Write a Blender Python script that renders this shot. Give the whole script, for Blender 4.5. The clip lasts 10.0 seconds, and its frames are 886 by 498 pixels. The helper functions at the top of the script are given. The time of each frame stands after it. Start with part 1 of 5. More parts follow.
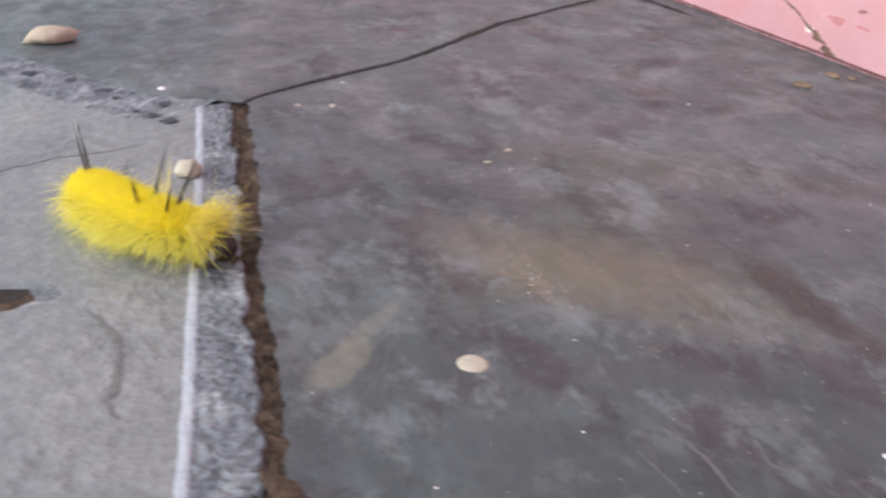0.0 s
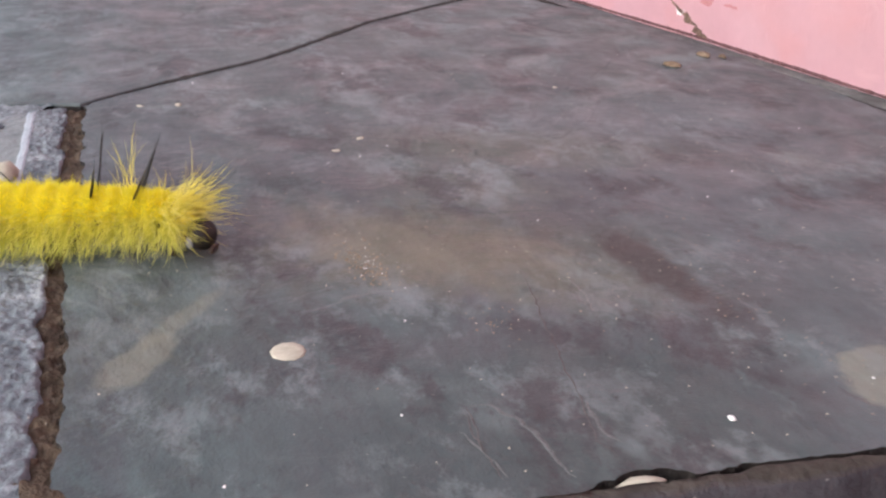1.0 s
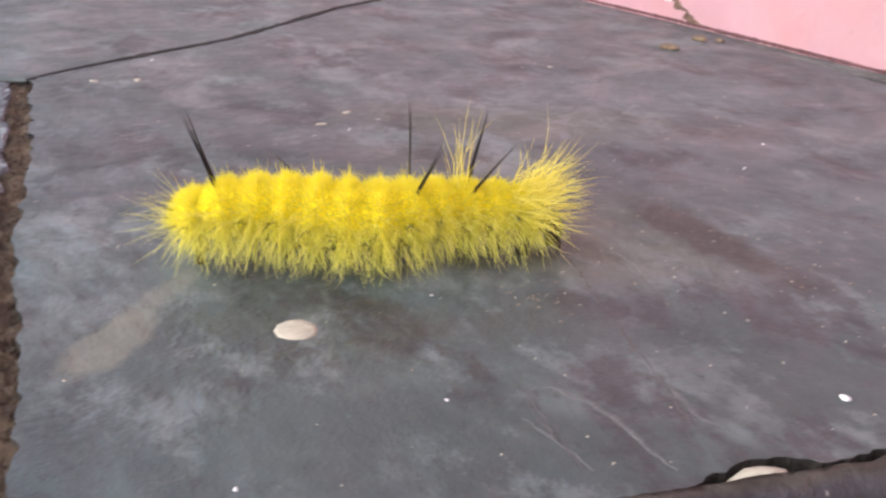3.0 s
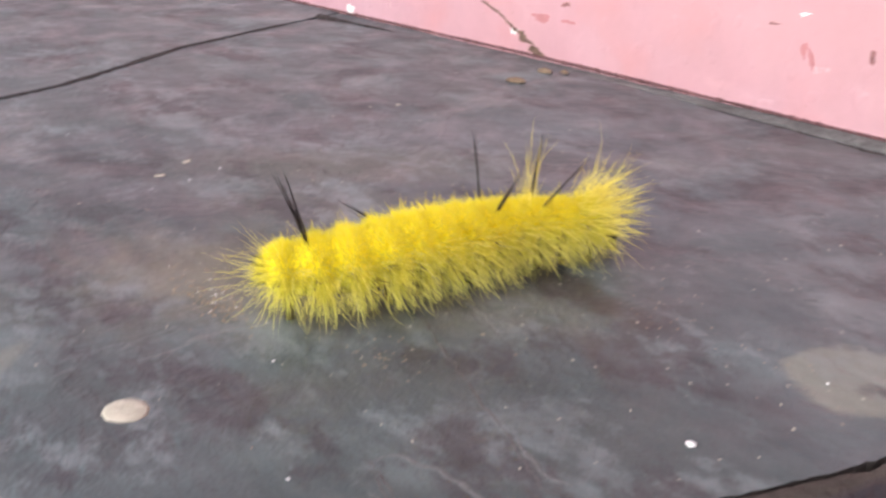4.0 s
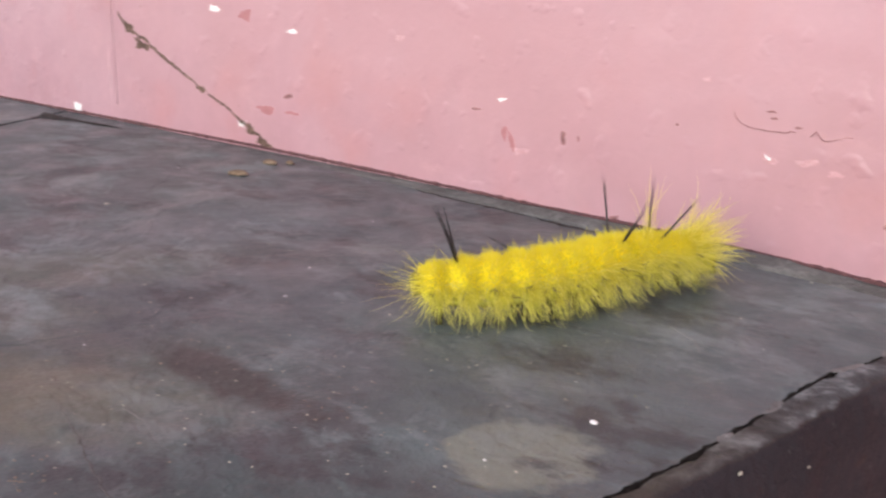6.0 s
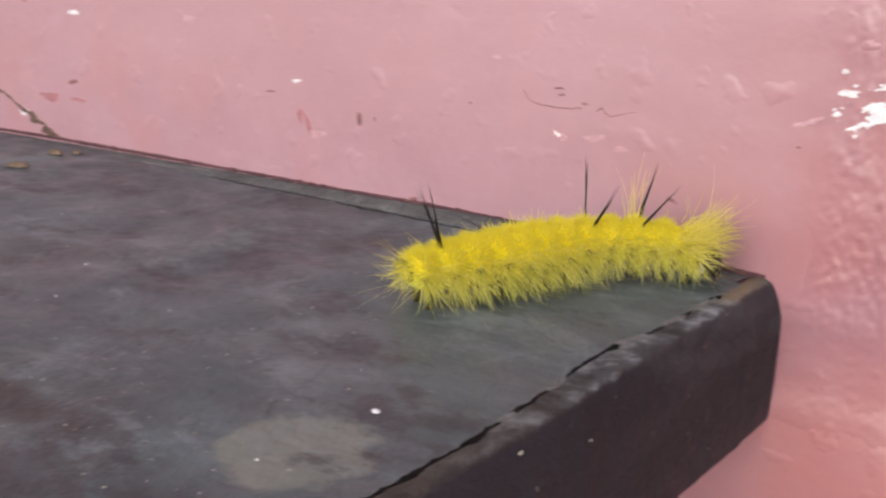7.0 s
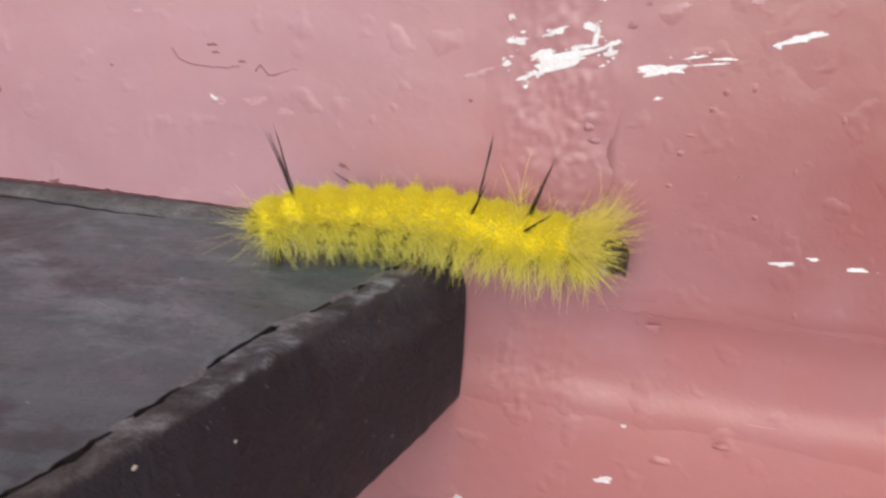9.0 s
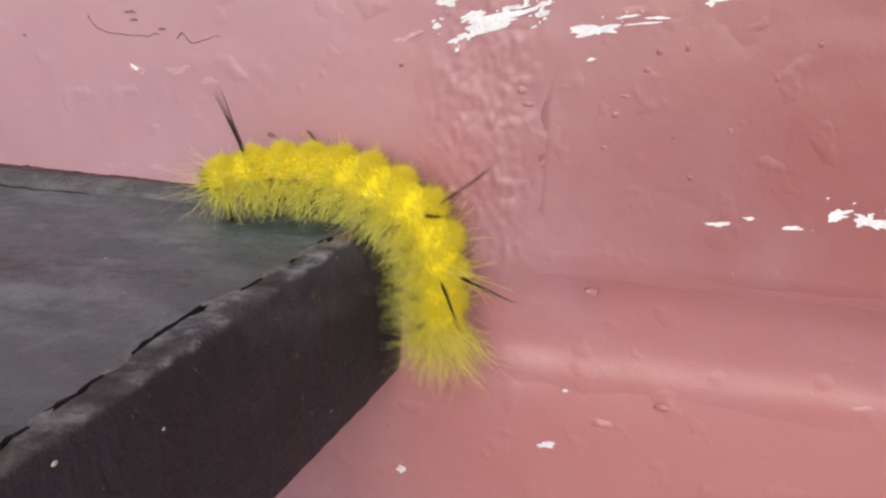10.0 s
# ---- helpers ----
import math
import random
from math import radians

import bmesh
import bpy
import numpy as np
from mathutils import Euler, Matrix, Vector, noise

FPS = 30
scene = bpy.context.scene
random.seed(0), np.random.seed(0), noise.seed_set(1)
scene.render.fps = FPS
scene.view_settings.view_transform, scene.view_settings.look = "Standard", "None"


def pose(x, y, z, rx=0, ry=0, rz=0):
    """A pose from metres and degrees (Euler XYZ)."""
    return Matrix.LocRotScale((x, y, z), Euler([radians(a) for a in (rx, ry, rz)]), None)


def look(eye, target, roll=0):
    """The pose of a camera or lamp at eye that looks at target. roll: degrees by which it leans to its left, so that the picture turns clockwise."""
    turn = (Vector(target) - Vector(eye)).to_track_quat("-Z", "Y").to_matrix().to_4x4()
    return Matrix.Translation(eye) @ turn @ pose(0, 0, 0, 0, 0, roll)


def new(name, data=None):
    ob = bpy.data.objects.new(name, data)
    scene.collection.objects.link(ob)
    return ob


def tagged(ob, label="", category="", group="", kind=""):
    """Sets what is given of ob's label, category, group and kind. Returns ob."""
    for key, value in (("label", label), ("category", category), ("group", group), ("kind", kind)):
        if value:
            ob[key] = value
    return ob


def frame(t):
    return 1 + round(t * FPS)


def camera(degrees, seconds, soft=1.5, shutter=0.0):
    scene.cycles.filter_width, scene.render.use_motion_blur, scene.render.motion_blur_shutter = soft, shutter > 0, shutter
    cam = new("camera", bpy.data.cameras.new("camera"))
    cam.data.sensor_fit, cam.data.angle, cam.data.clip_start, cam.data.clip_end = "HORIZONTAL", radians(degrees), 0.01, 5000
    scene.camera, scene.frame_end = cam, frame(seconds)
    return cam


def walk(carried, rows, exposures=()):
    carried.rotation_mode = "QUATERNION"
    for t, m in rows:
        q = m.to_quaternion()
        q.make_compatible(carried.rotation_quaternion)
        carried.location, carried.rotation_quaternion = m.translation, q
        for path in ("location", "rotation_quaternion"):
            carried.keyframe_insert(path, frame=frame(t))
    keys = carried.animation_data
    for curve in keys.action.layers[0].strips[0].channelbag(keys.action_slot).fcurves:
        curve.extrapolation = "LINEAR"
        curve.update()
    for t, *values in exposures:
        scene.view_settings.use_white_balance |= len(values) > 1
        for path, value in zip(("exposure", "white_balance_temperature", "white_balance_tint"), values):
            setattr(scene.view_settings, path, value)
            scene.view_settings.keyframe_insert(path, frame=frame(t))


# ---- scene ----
cam = camera(48.02, 10.0, soft=2.3, shutter=0.5)
PATH = [
    (0, (0.09321, -0.16938, 0.06506), (0.00804, -0.14106, 0.02098), 1.60),
    (0.3, (0.09565, -0.16199, 0.05932), (0.00998, -0.13111, 0.01800), 0.79),
    (0.5, (0.09643, -0.15890, 0.05836), (0.01128, -0.12607, 0.01748), 0.29),
    (0.7, (0.09567, -0.15556, 0.05754), (0.01100, -0.12187, 0.01637), 0.26),
    (1, (0.09092, -0.15426, 0.05461), (0.00691, -0.11908, 0.01332), 0.08),
    (1.5, (0.08361, -0.15659, 0.04976), (0.00009, -0.12115, 0.00770), 0.31),
    (2, (0.07859, -0.15784, 0.04529), (-0.00486, -0.12505, 0.00101), -0.36),
    (2.5, (0.07540, -0.15834, 0.04268), (-0.00812, -0.12272, 0.00078), 0.11),
    (3.8, (0.07347, -0.15363, 0.04063), (-0.00476, -0.10294, 0.00443), 1.77),
    (4, (0.07247, -0.15291, 0.04310), (-0.00437, -0.10014, 0.00691), 1.28),
    (4.5, (0.07626, -0.14873, 0.04544), (0.00145, -0.09171, 0.01152), 0.86),
    (5, (0.08025, -0.14455, 0.04752), (0.00726, -0.08398, 0.01584), 0.14),
    (6.3, (0.07958, -0.14042, 0.04251), (0.01712, -0.06723, 0.01529), 1.46),
    (6.5, (0.08060, -0.13929, 0.04255), (0.02084, -0.06405, 0.01485), 1.38),
    (7, (0.08197, -0.13460, 0.04233), (0.02921, -0.05461, 0.01374), 1.57),
    (7.5, (0.08214, -0.12921, 0.04084), (0.03639, -0.04491, 0.01254), 1.94),
    (8, (0.08180, -0.12491, 0.03841), (0.04245, -0.03708, 0.01125), 2.51),
    (8.5, (0.08265, -0.12095, 0.03769), (0.04906, -0.03087, 0.01017), 2.48),
    (9, (0.08324, -0.11753, 0.03492), (0.05454, -0.02581, 0.00728), 2.63),
    (9.5, (0.08265, -0.11572, 0.03325), (0.05847, -0.02314, 0.00418), 2.61),
    (10, (0.08356, -0.11470, 0.03526), (0.06064, -0.02252, 0.00401), 1.88),
]
EXPOSURES = [(0.0, 0.54), (1.0, 0.56), (1.5, 0.54), (2.0, 0.66), (2.5, 0.74), (4.0, 0.68), (5.0, 0.58), (6.5, 0.08), (8.0, -0.10), (10.0, -0.20)]
walk(cam, [(t, look(eye, target, roll)) for t, eye, target, roll in PATH], EXPOSURES)

# ---- daylight: a bright overcast sky before the wall ----
SUN_FROM = Vector((0.03, -0.85, 0.46)).normalized()
world = bpy.data.worlds.new("world")
scene.world = world
world.use_nodes = True
wn = world.node_tree.nodes
sky = wn.new("ShaderNodeTexSky")
sky.sky_type, sky.sun_disc = "NISHITA", False
sky.sun_elevation = math.asin(SUN_FROM.z)
sky.sun_rotation = math.atan2(SUN_FROM.x, SUN_FROM.y) % (2 * math.pi)
sky.air_density, sky.dust_density, sky.ozone_density = 1.0, 2.0, 1.0
wn["Background"].inputs["Strength"].default_value = 0.20
# thin cloud takes most of the blue out of the sky
cloud_veil = wn.new("ShaderNodeHueSaturation")
cloud_veil.inputs["Saturation"].default_value = 0.6
world.node_tree.links.new(sky.outputs[0], cloud_veil.inputs["Color"])
world.node_tree.links.new(cloud_veil.outputs[0], wn["Background"].inputs["Color"])
sun = new("sun", bpy.data.lights.new("sun", "SUN"))
sun.data.energy, sun.data.angle, sun.data.color = 1.5, radians(100), (1.0, 0.985, 0.97)
sun.matrix_world = look(SUN_FROM * 3, (0, 0, 0))

MM = 0.001


# ---- materials ----
class Nodes:
    """A node material with short calls."""

    def __init__(self, name):
        self.m = bpy.data.materials.new(name)
        self.m.use_nodes = True
        self.t = self.m.node_tree
        self.bsdf = self.t.nodes["Principled BSDF"]
        self.space = self.t.nodes.new("ShaderNodeTexCoord").outputs["Object"]

    def link(self, a, b):
        if isinstance(a, (int, float)):
            b.default_value = a
        elif isinstance(a, tuple):
            b.default_value = (*a, 1.0) if len(b.default_value) == 4 else a
        else:
            self.t.links.new(a, b)

    def noise(self, scale, detail=4.0, rough=0.55, distort=0.0, stretch=None, at=None):
        n = self.t.nodes.new("ShaderNodeTexNoise")
        n.inputs["Scale"].default_value, n.inputs["Detail"].default_value = scale, detail
        n.inputs["Roughness"].default_value, n.inputs["Distortion"].default_value = rough, distort
        self.link(self.mapped(stretch, at) if stretch else (at or self.space), n.inputs["Vector"])
        return n.outputs["Fac"]

    def mapped(self, stretch, at=None, turn=0.0):
        n = self.t.nodes.new("ShaderNodeMapping")
        n.inputs["Scale"].default_value = stretch
        n.inputs["Rotation"].default_value = (0, 0, radians(turn))
        self.link(at or self.space, n.inputs["Vector"])
        return n.outputs["Vector"]

    def ramp(self, fac, *stops):
        n = self.t.nodes.new("ShaderNodeValToRGB")
        while len(n.color_ramp.elements) < len(stops):
            n.color_ramp.elements.new(0.5)
        for e, (at, c) in zip(n.color_ramp.elements, stops):
            e.position, e.color = at, (*c, 1) if isinstance(c, tuple) else (c, c, c, 1)
        self.link(fac, n.inputs["Fac"])
        return n.outputs["Color"]

    def mix(self, fac, a, b, how="MIX"):
        n = self.t.nodes.new("ShaderNodeMix")
        n.data_type, n.blend_type = "RGBA", how
        self.link(fac, n.inputs[0])
        self.link(a, n.inputs[6])
        self.link(b, n.inputs[7])
        return n.outputs[2]

    def math(self, how, a, b=0.0, c=0.0):
        n = self.t.nodes.new("ShaderNodeMath")
        n.operation = how
        for v, i in zip((a, b, c), n.inputs):
            self.link(v, i)
        return n.outputs[0]

    def spot(self, x, y, rx, ry, turn=0.0, soft=0.35, ragged=0.45, scale=260.0):
        """A patch with ragged borders at (x, y) mm, 1 inside and 0 outside."""
        n = self.t.nodes.new("ShaderNodeMapping")
        n.vector_type = "TEXTURE"
        n.inputs["Location"].default_value = (x * MM, y * MM, 0)
        n.inputs["Rotation"].default_value = (0, 0, radians(turn))
        n.inputs["Scale"].default_value = (rx * MM, ry * MM, 1)
        self.link(self.space, n.inputs["Vector"])
        v = self.t.nodes.new("ShaderNodeVectorMath")
        v.operation = "LENGTH"
        self.link(n.outputs["Vector"], v.inputs[0])
        d = self.math("ADD", v.outputs["Value"], self.math("MULTIPLY", self.math("SUBTRACT", self.noise(scale, 5), 0.5), ragged * 2))
        n = self.t.nodes.new("ShaderNodeMapRange")
        n.inputs["From Min"].default_value, n.inputs["From Max"].default_value = 1 + soft / 2, 1 - soft / 2
        self.link(d, n.inputs["Value"])
        return n.outputs["Result"]

    def bump(self, height, depth, after=None):
        n = self.t.nodes.new("ShaderNodeBump")
        n.inputs["Distance"].default_value = depth
        n.inputs["Strength"].default_value = 1.0
        self.link(height, n.inputs["Height"])
        if after:
            self.link(after, n.inputs["Normal"])
        return n.outputs["Normal"]

    def done(self, color, rough, normal=None, metal=0.0, spec=0.5):
        self.link(color, self.bsdf.inputs["Base Color"])
        self.link(rough, self.bsdf.inputs["Roughness"])
        self.link(metal, self.bsdf.inputs["Metallic"])
        self.link(spec, self.bsdf.inputs["Specular IOR Level"])
        if normal:
            self.link(normal, self.bsdf.inputs["Normal"])
        return self.m


def slate_material():
    """Smooth, cloudy grey and purplish slate, faintly layered, with soaked-in stains and a soft sheen."""
    n = Nodes("slate")
    grain_way = (0.45, 1.0, 1.0)
    broad, cloud = n.noise(20, 4, 0.55, 0.3), n.noise(95, 6, 0.62, 0.25, grain_way)
    wisps = n.noise(52, 6, 0.66, 0.2, grain_way)
    fine, grain = n.noise(480, 5, 0.6), n.noise(2600, 3, 0.6)
    c = n.ramp(broad, (0.32, (0.084, 0.100, 0.100)), (0.50, (0.096, 0.102, 0.105)), (0.70, (0.114, 0.109, 0.118)))
    patches = n.noise(40, 5, 0.6, 0.6, grain_way)
    c = n.mix(0.85, c, n.ramp(patches, (0.34, (0.072, 0.078, 0.084)), (0.44, (0.108, 0.099, 0.110)), (0.54, (0.088, 0.104, 0.106)), (0.66, (0.148, 0.156, 0.160))))
    c = n.mix(0.85, c, n.ramp(cloud, (0.28, 0.28), (0.5, 0.5), (0.74, 0.74)), "OVERLAY")
    c = n.mix(0.28, c, n.ramp(fine, (0.25, 0.25), (0.5, 0.5), (0.78, 0.80)), "OVERLAY")
    c = n.mix(n.ramp(wisps, (0.54, 0.0), (0.74, 0.55)), c, (0.189, 0.194, 0.196))
    flecks = n.noise(230, 6, 0.68, 0.0, grain_way)
    c = n.mix(0.5, c, n.ramp(flecks, (0.30, 0.25), (0.46, 0.46), (0.56, 0.54), (0.72, 0.82)), "OVERLAY")
    strokes = n.noise(190, 3, 0.55, 0.2, (1.0, 0.22, 1.0), n.mapped((1, 1, 1), None, 35.0))
    c = n.mix(n.ramp(strokes, (0.66, 0.0), (0.74, 0.32)), c, (0.224, 0.221, 0.225))
    # flaked layers: thin pale edges where one sheet of the stone ends
    sheets = n.noise(30, 5, 0.6, 0.5)
    edge = n.math("MULTIPLY", n.ramp(sheets, (0.470, 0.0), (0.492, 0.8), (0.500, 0.0)), n.ramp(n.noise(55, 3), (0.46, 0.0), (0.58, 0.9)))
    c = n.mix(edge, c, (0.230, 0.225, 0.225))
    c = n.mix(n.ramp(sheets, (0.42, 0.0), (0.50, 0.16), (0.508, 0.0)), c, (0.085, 0.078, 0.082))
    # dusty brown bloom and wispy pale curls
    bloom = n.ramp(n.noise(34, 9, 0.74, 0.0, (0.7, 1.0, 1.0)), (0.52, 0.0), (0.58, 0.45), (0.70, 0.65))
    c = n.mix(bloom, c, (0.148, 0.136, 0.127))
    dusk = n.ramp(n.noise(26, 9, 0.72, 0.0, (0.7, 1.0, 1.0)), (0.40, 0.7), (0.47, 0.0))
    c = n.mix(dusk, c, (0.070, 0.066, 0.076))
    curl = n.ramp(n.noise(24, 4, 0.55, 0.5), (0.478, 0.0), (0.496, 0.9), (0.500, 0.9), (0.512, 0.0))
    curl = n.math("MULTIPLY", curl, n.ramp(n.noise(31, 4, 0.6, 0.3), (0.50, 0.0), (0.62, 0.55)))
    c = n.mix(curl, c, (0.245, 0.245, 0.245))
    # brown, greenish, dark and pale stains soaked into the stone, and broad patches that trim its brightness
    for x, y, rx, ry, turn, soft, ragged, tint, amount in (
        (-2, -143, 22, 13, 50, 1.0, 0.6, (0.098, 0.098, 0.094), 0.35),
        (-20, -108, 24, 11, 70, 1.0, 0.8, (0.119, 0.097, 0.070), 0.75),
        (-40, -62, 30, 13, 70, 0.9, 0.9, (0.144, 0.131, 0.131), 0.5),
        (10, -60, 26, 10, 80, 0.9, 0.9, (0.066, 0.066, 0.069), 0.6),
        (28, -50, 9, 26, -5, 1.0, 0.9, (0.108, 0.114, 0.118), 0.55),
        # pale lavender patch painted in for the sky's sheen
        (-52, -58, 26, 36, 0, 1.0, 0.8, (0.172, 0.160, 0.182), 0.5),
        # dark patch painted in where less light comes off the stone
        (22, -112, 13, 21, -10, 0.9, 0.6, (0.064, 0.080, 0.080), 0.88),
        (17.4, -117.6, 1.5, 4.6, 35, 0.9, 0.9, (0.235, 0.245, 0.250), 0.55),
        (19.0, -124.5, 4.8, 0.8, 30, 1.0, 0.9, (0.225, 0.235, 0.240), 0.4),
        (24.5, -109.5, 5.4, 0.8, 12, 1.0, 0.9, (0.235, 0.235, 0.240), 0.45),
        (27.4, -108.6, 1.3, 1.0, 0, 0.9, 0.9, (0.265, 0.265, 0.270), 0.5),
        (38.5, -5.4, 5.0, 1.5, 25, 0.9, 0.9, (0.300, 0.330, 0.350), 0.85),
        (12, -128, 24, 14, 60, 0.9, 0.9, (0.089, 0.100, 0.104), 0.7),
        (-31, -39, 5, 2.6, 30, 0.5, 0.6, (0.185, 0.165, 0.158), 0.5),
        (-20, -22, 16, 6, 10, 0.8, 0.8, (0.059, 0.052, 0.058), 0.6),
        (4, -30, 5, 14, 15, 0.8, 0.8, (0.061, 0.054, 0.059), 0.55),
        (-102.5, -132, 5.0, 1.2, 72, 0.5, 0.6, (0.251, 0.253, 0.237), 0.6),
        (16.5, -119, 4.4, 1.76, 10, 1.0, 1.1, (0.185, 0.194, 0.194), 0.28),
        (21, -116, 3.3, 1.12, 60, 1.0, 1.1, (0.185, 0.194, 0.194), 0.28),
        (10, -128, 8.8, 1.6, 80, 1.0, 1.1, (0.185, 0.194, 0.194), 0.28),
        (26.5, -111, 3.74, 1.12, -30, 1.0, 1.1, (0.185, 0.194, 0.194), 0.28),
        (16, -42, 38, 40, 0, 1.2, 0.5, (0.142, 0.148, 0.160), 0.65),
        (-55.9, -82.7, 26, 9, 60, 1.0, 0.9, (0.128, 0.114, 0.082), 0.6),
        (-40.6, -95.8, 14, 8, 50, 1.0, 0.9, (0.132, 0.118, 0.088), 0.5),
        (-32.3, -39.5, 3.4, 2.6, 0, 1.0, 0.9, (0.185, 0.172, 0.168), 0.5),
        (-41.3, -51.2, 9, 5, 20, 1.0, 0.9, (0.085, 0.070, 0.070), 0.5),
        (-150, -85, 75, 75, 0, 1.2, 0.6, (0.140, 0.138, 0.143), 0.5),
        (24, -38, 4.5, 0.6, 50, 0.9, 0.9, (0.206, 0.213, 0.214), 0.45),
        (32, -47, 3.0, 0.5, 65, 0.9, 0.9, (0.206, 0.213, 0.214), 0.45),
        (28.2, -75.6, 6.6, 7.0, 0, 0.2, 0.5, (0.275, 0.245, 0.205), 0.85),
    ):
        c = n.mix(n.math("MULTIPLY", n.spot(x, y, rx, ry, turn, soft, ragged), amount), c, tint)
    # crisp mottling where the skin of the stone has weathered
    pale = n.ramp(n.noise(70, 9, 0.76, 0.0, (0.7, 1.0, 1.0)), (0.51, 0.0), (0.56, 0.46), (0.68, 0.80))
    c = n.mix(n.math("MULTIPLY", pale, n.ramp(n.noise(26, 5, 0.65, 0.6), (0.40, 0.3), (0.56, 1.0))), c, (0.305, 0.290, 0.300))
    deep = n.ramp(n.noise(58, 9, 0.75, 0.0, (0.7, 1.0, 1.0)), (0.41, 0.75), (0.47, 0.0))
    c = n.mix(deep, c, (0.052, 0.044, 0.050))
    c = n.mix(n.ramp(n.noise(1300, 2, 0.5), (0.73, 0.0), (0.77, 0.6)), c, (0.295, 0.284, 0.260))
    c = n.mix(n.ramp(n.noise(800, 2, 0.5), (0.26, 0.5), (0.31, 0.0)), c, (0.044, 0.041, 0.043))
    # a dried olive smear with a thin tail
    for x, y, rx, ry, turn, soft, amount in ((-5.8, -149.0, 6.6, 2.7, 137, 0.3, 0.62), (-13.5, -143.4, 8.0, 1.4, 134, 0.6, 0.45)):
        c = n.mix(n.math("MULTIPLY", n.spot(x, y, rx, ry, turn, soft, 0.5), amount), c, (0.300, 0.250, 0.200))
    # tan dust trodden into the middle of the slab
    for x, y, rx, ry, turn, amount in ((-28, -113, 18, 9, 45, 0.55), (-14, -106, 22, 8, 50, 0.45), (-20, -118.6, 7, 2.4, 15, 0.4)):
        dust = n.math("MULTIPLY", n.spot(x, y, rx, ry, turn, 1.0, 0.8), n.ramp(n.noise(120, 7, 0.7, 0.2), (0.34, 0.4), (0.62, 1.0)))
        c = n.mix(n.math("MULTIPLY", dust, amount), c, (0.270, 0.205, 0.150))
    c = n.mix(n.math("MULTIPLY", n.spot(-5.5, -85, 12.5, 3.4, 0, 0.6, 0.9), 0.8), c, (0.050, 0.034, 0.033))
    c = n.mix(1.0, c, (0.585, 0.714, 0.728), "MULTIPLY")
    c = n.mix(0.45, c, n.ramp(n.noise(150, 6, 0.68, 0.0, grain_way), (0.32, 0.32), (0.5, 0.5), (0.68, 0.70)), "OVERLAY")
    normal = n.bump(n.noise(34, 3, 0.5), 0.0004)
    normal = n.bump(n.ramp(sheets, (0.475, 0.0), (0.51, 1.0)), 0.00010, normal)
    normal = n.bump(cloud, 0.00022, normal)
    normal = n.bump(flecks, 0.00014, normal)
    normal = n.bump(fine, 0.00016, normal)
    normal = n.bump(grain, 0.00006, normal)
    rough = n.ramp(n.noise(60, 7, 0.7, 0.6), (0.36, 0.34), (0.64, 0.60))
    return n.done(c, rough, normal, spec=0.5)


def stony(name, dark, mid, pale, scale, depth, rough=0.85, specks=0.5):
    """Rough mineral stuff: mortar, cement, pebbles, dirt."""
    n = Nodes(name)
    a, b = n.noise(scale, 6, 0.65, 0.4), n.noise(scale * 7, 4, 0.6)
    c = n.ramp(a, (0.28, dark), (0.5, mid), (0.74, pale))
    c = n.mix(specks, c, n.ramp(b, (0.25, 0.2), (0.5, 0.5), (0.78, 0.85)), "OVERLAY")
    normal = n.bump(b, depth * 0.35, n.bump(a, depth))
    return n.done(c, rough, normal, spec=0.35)


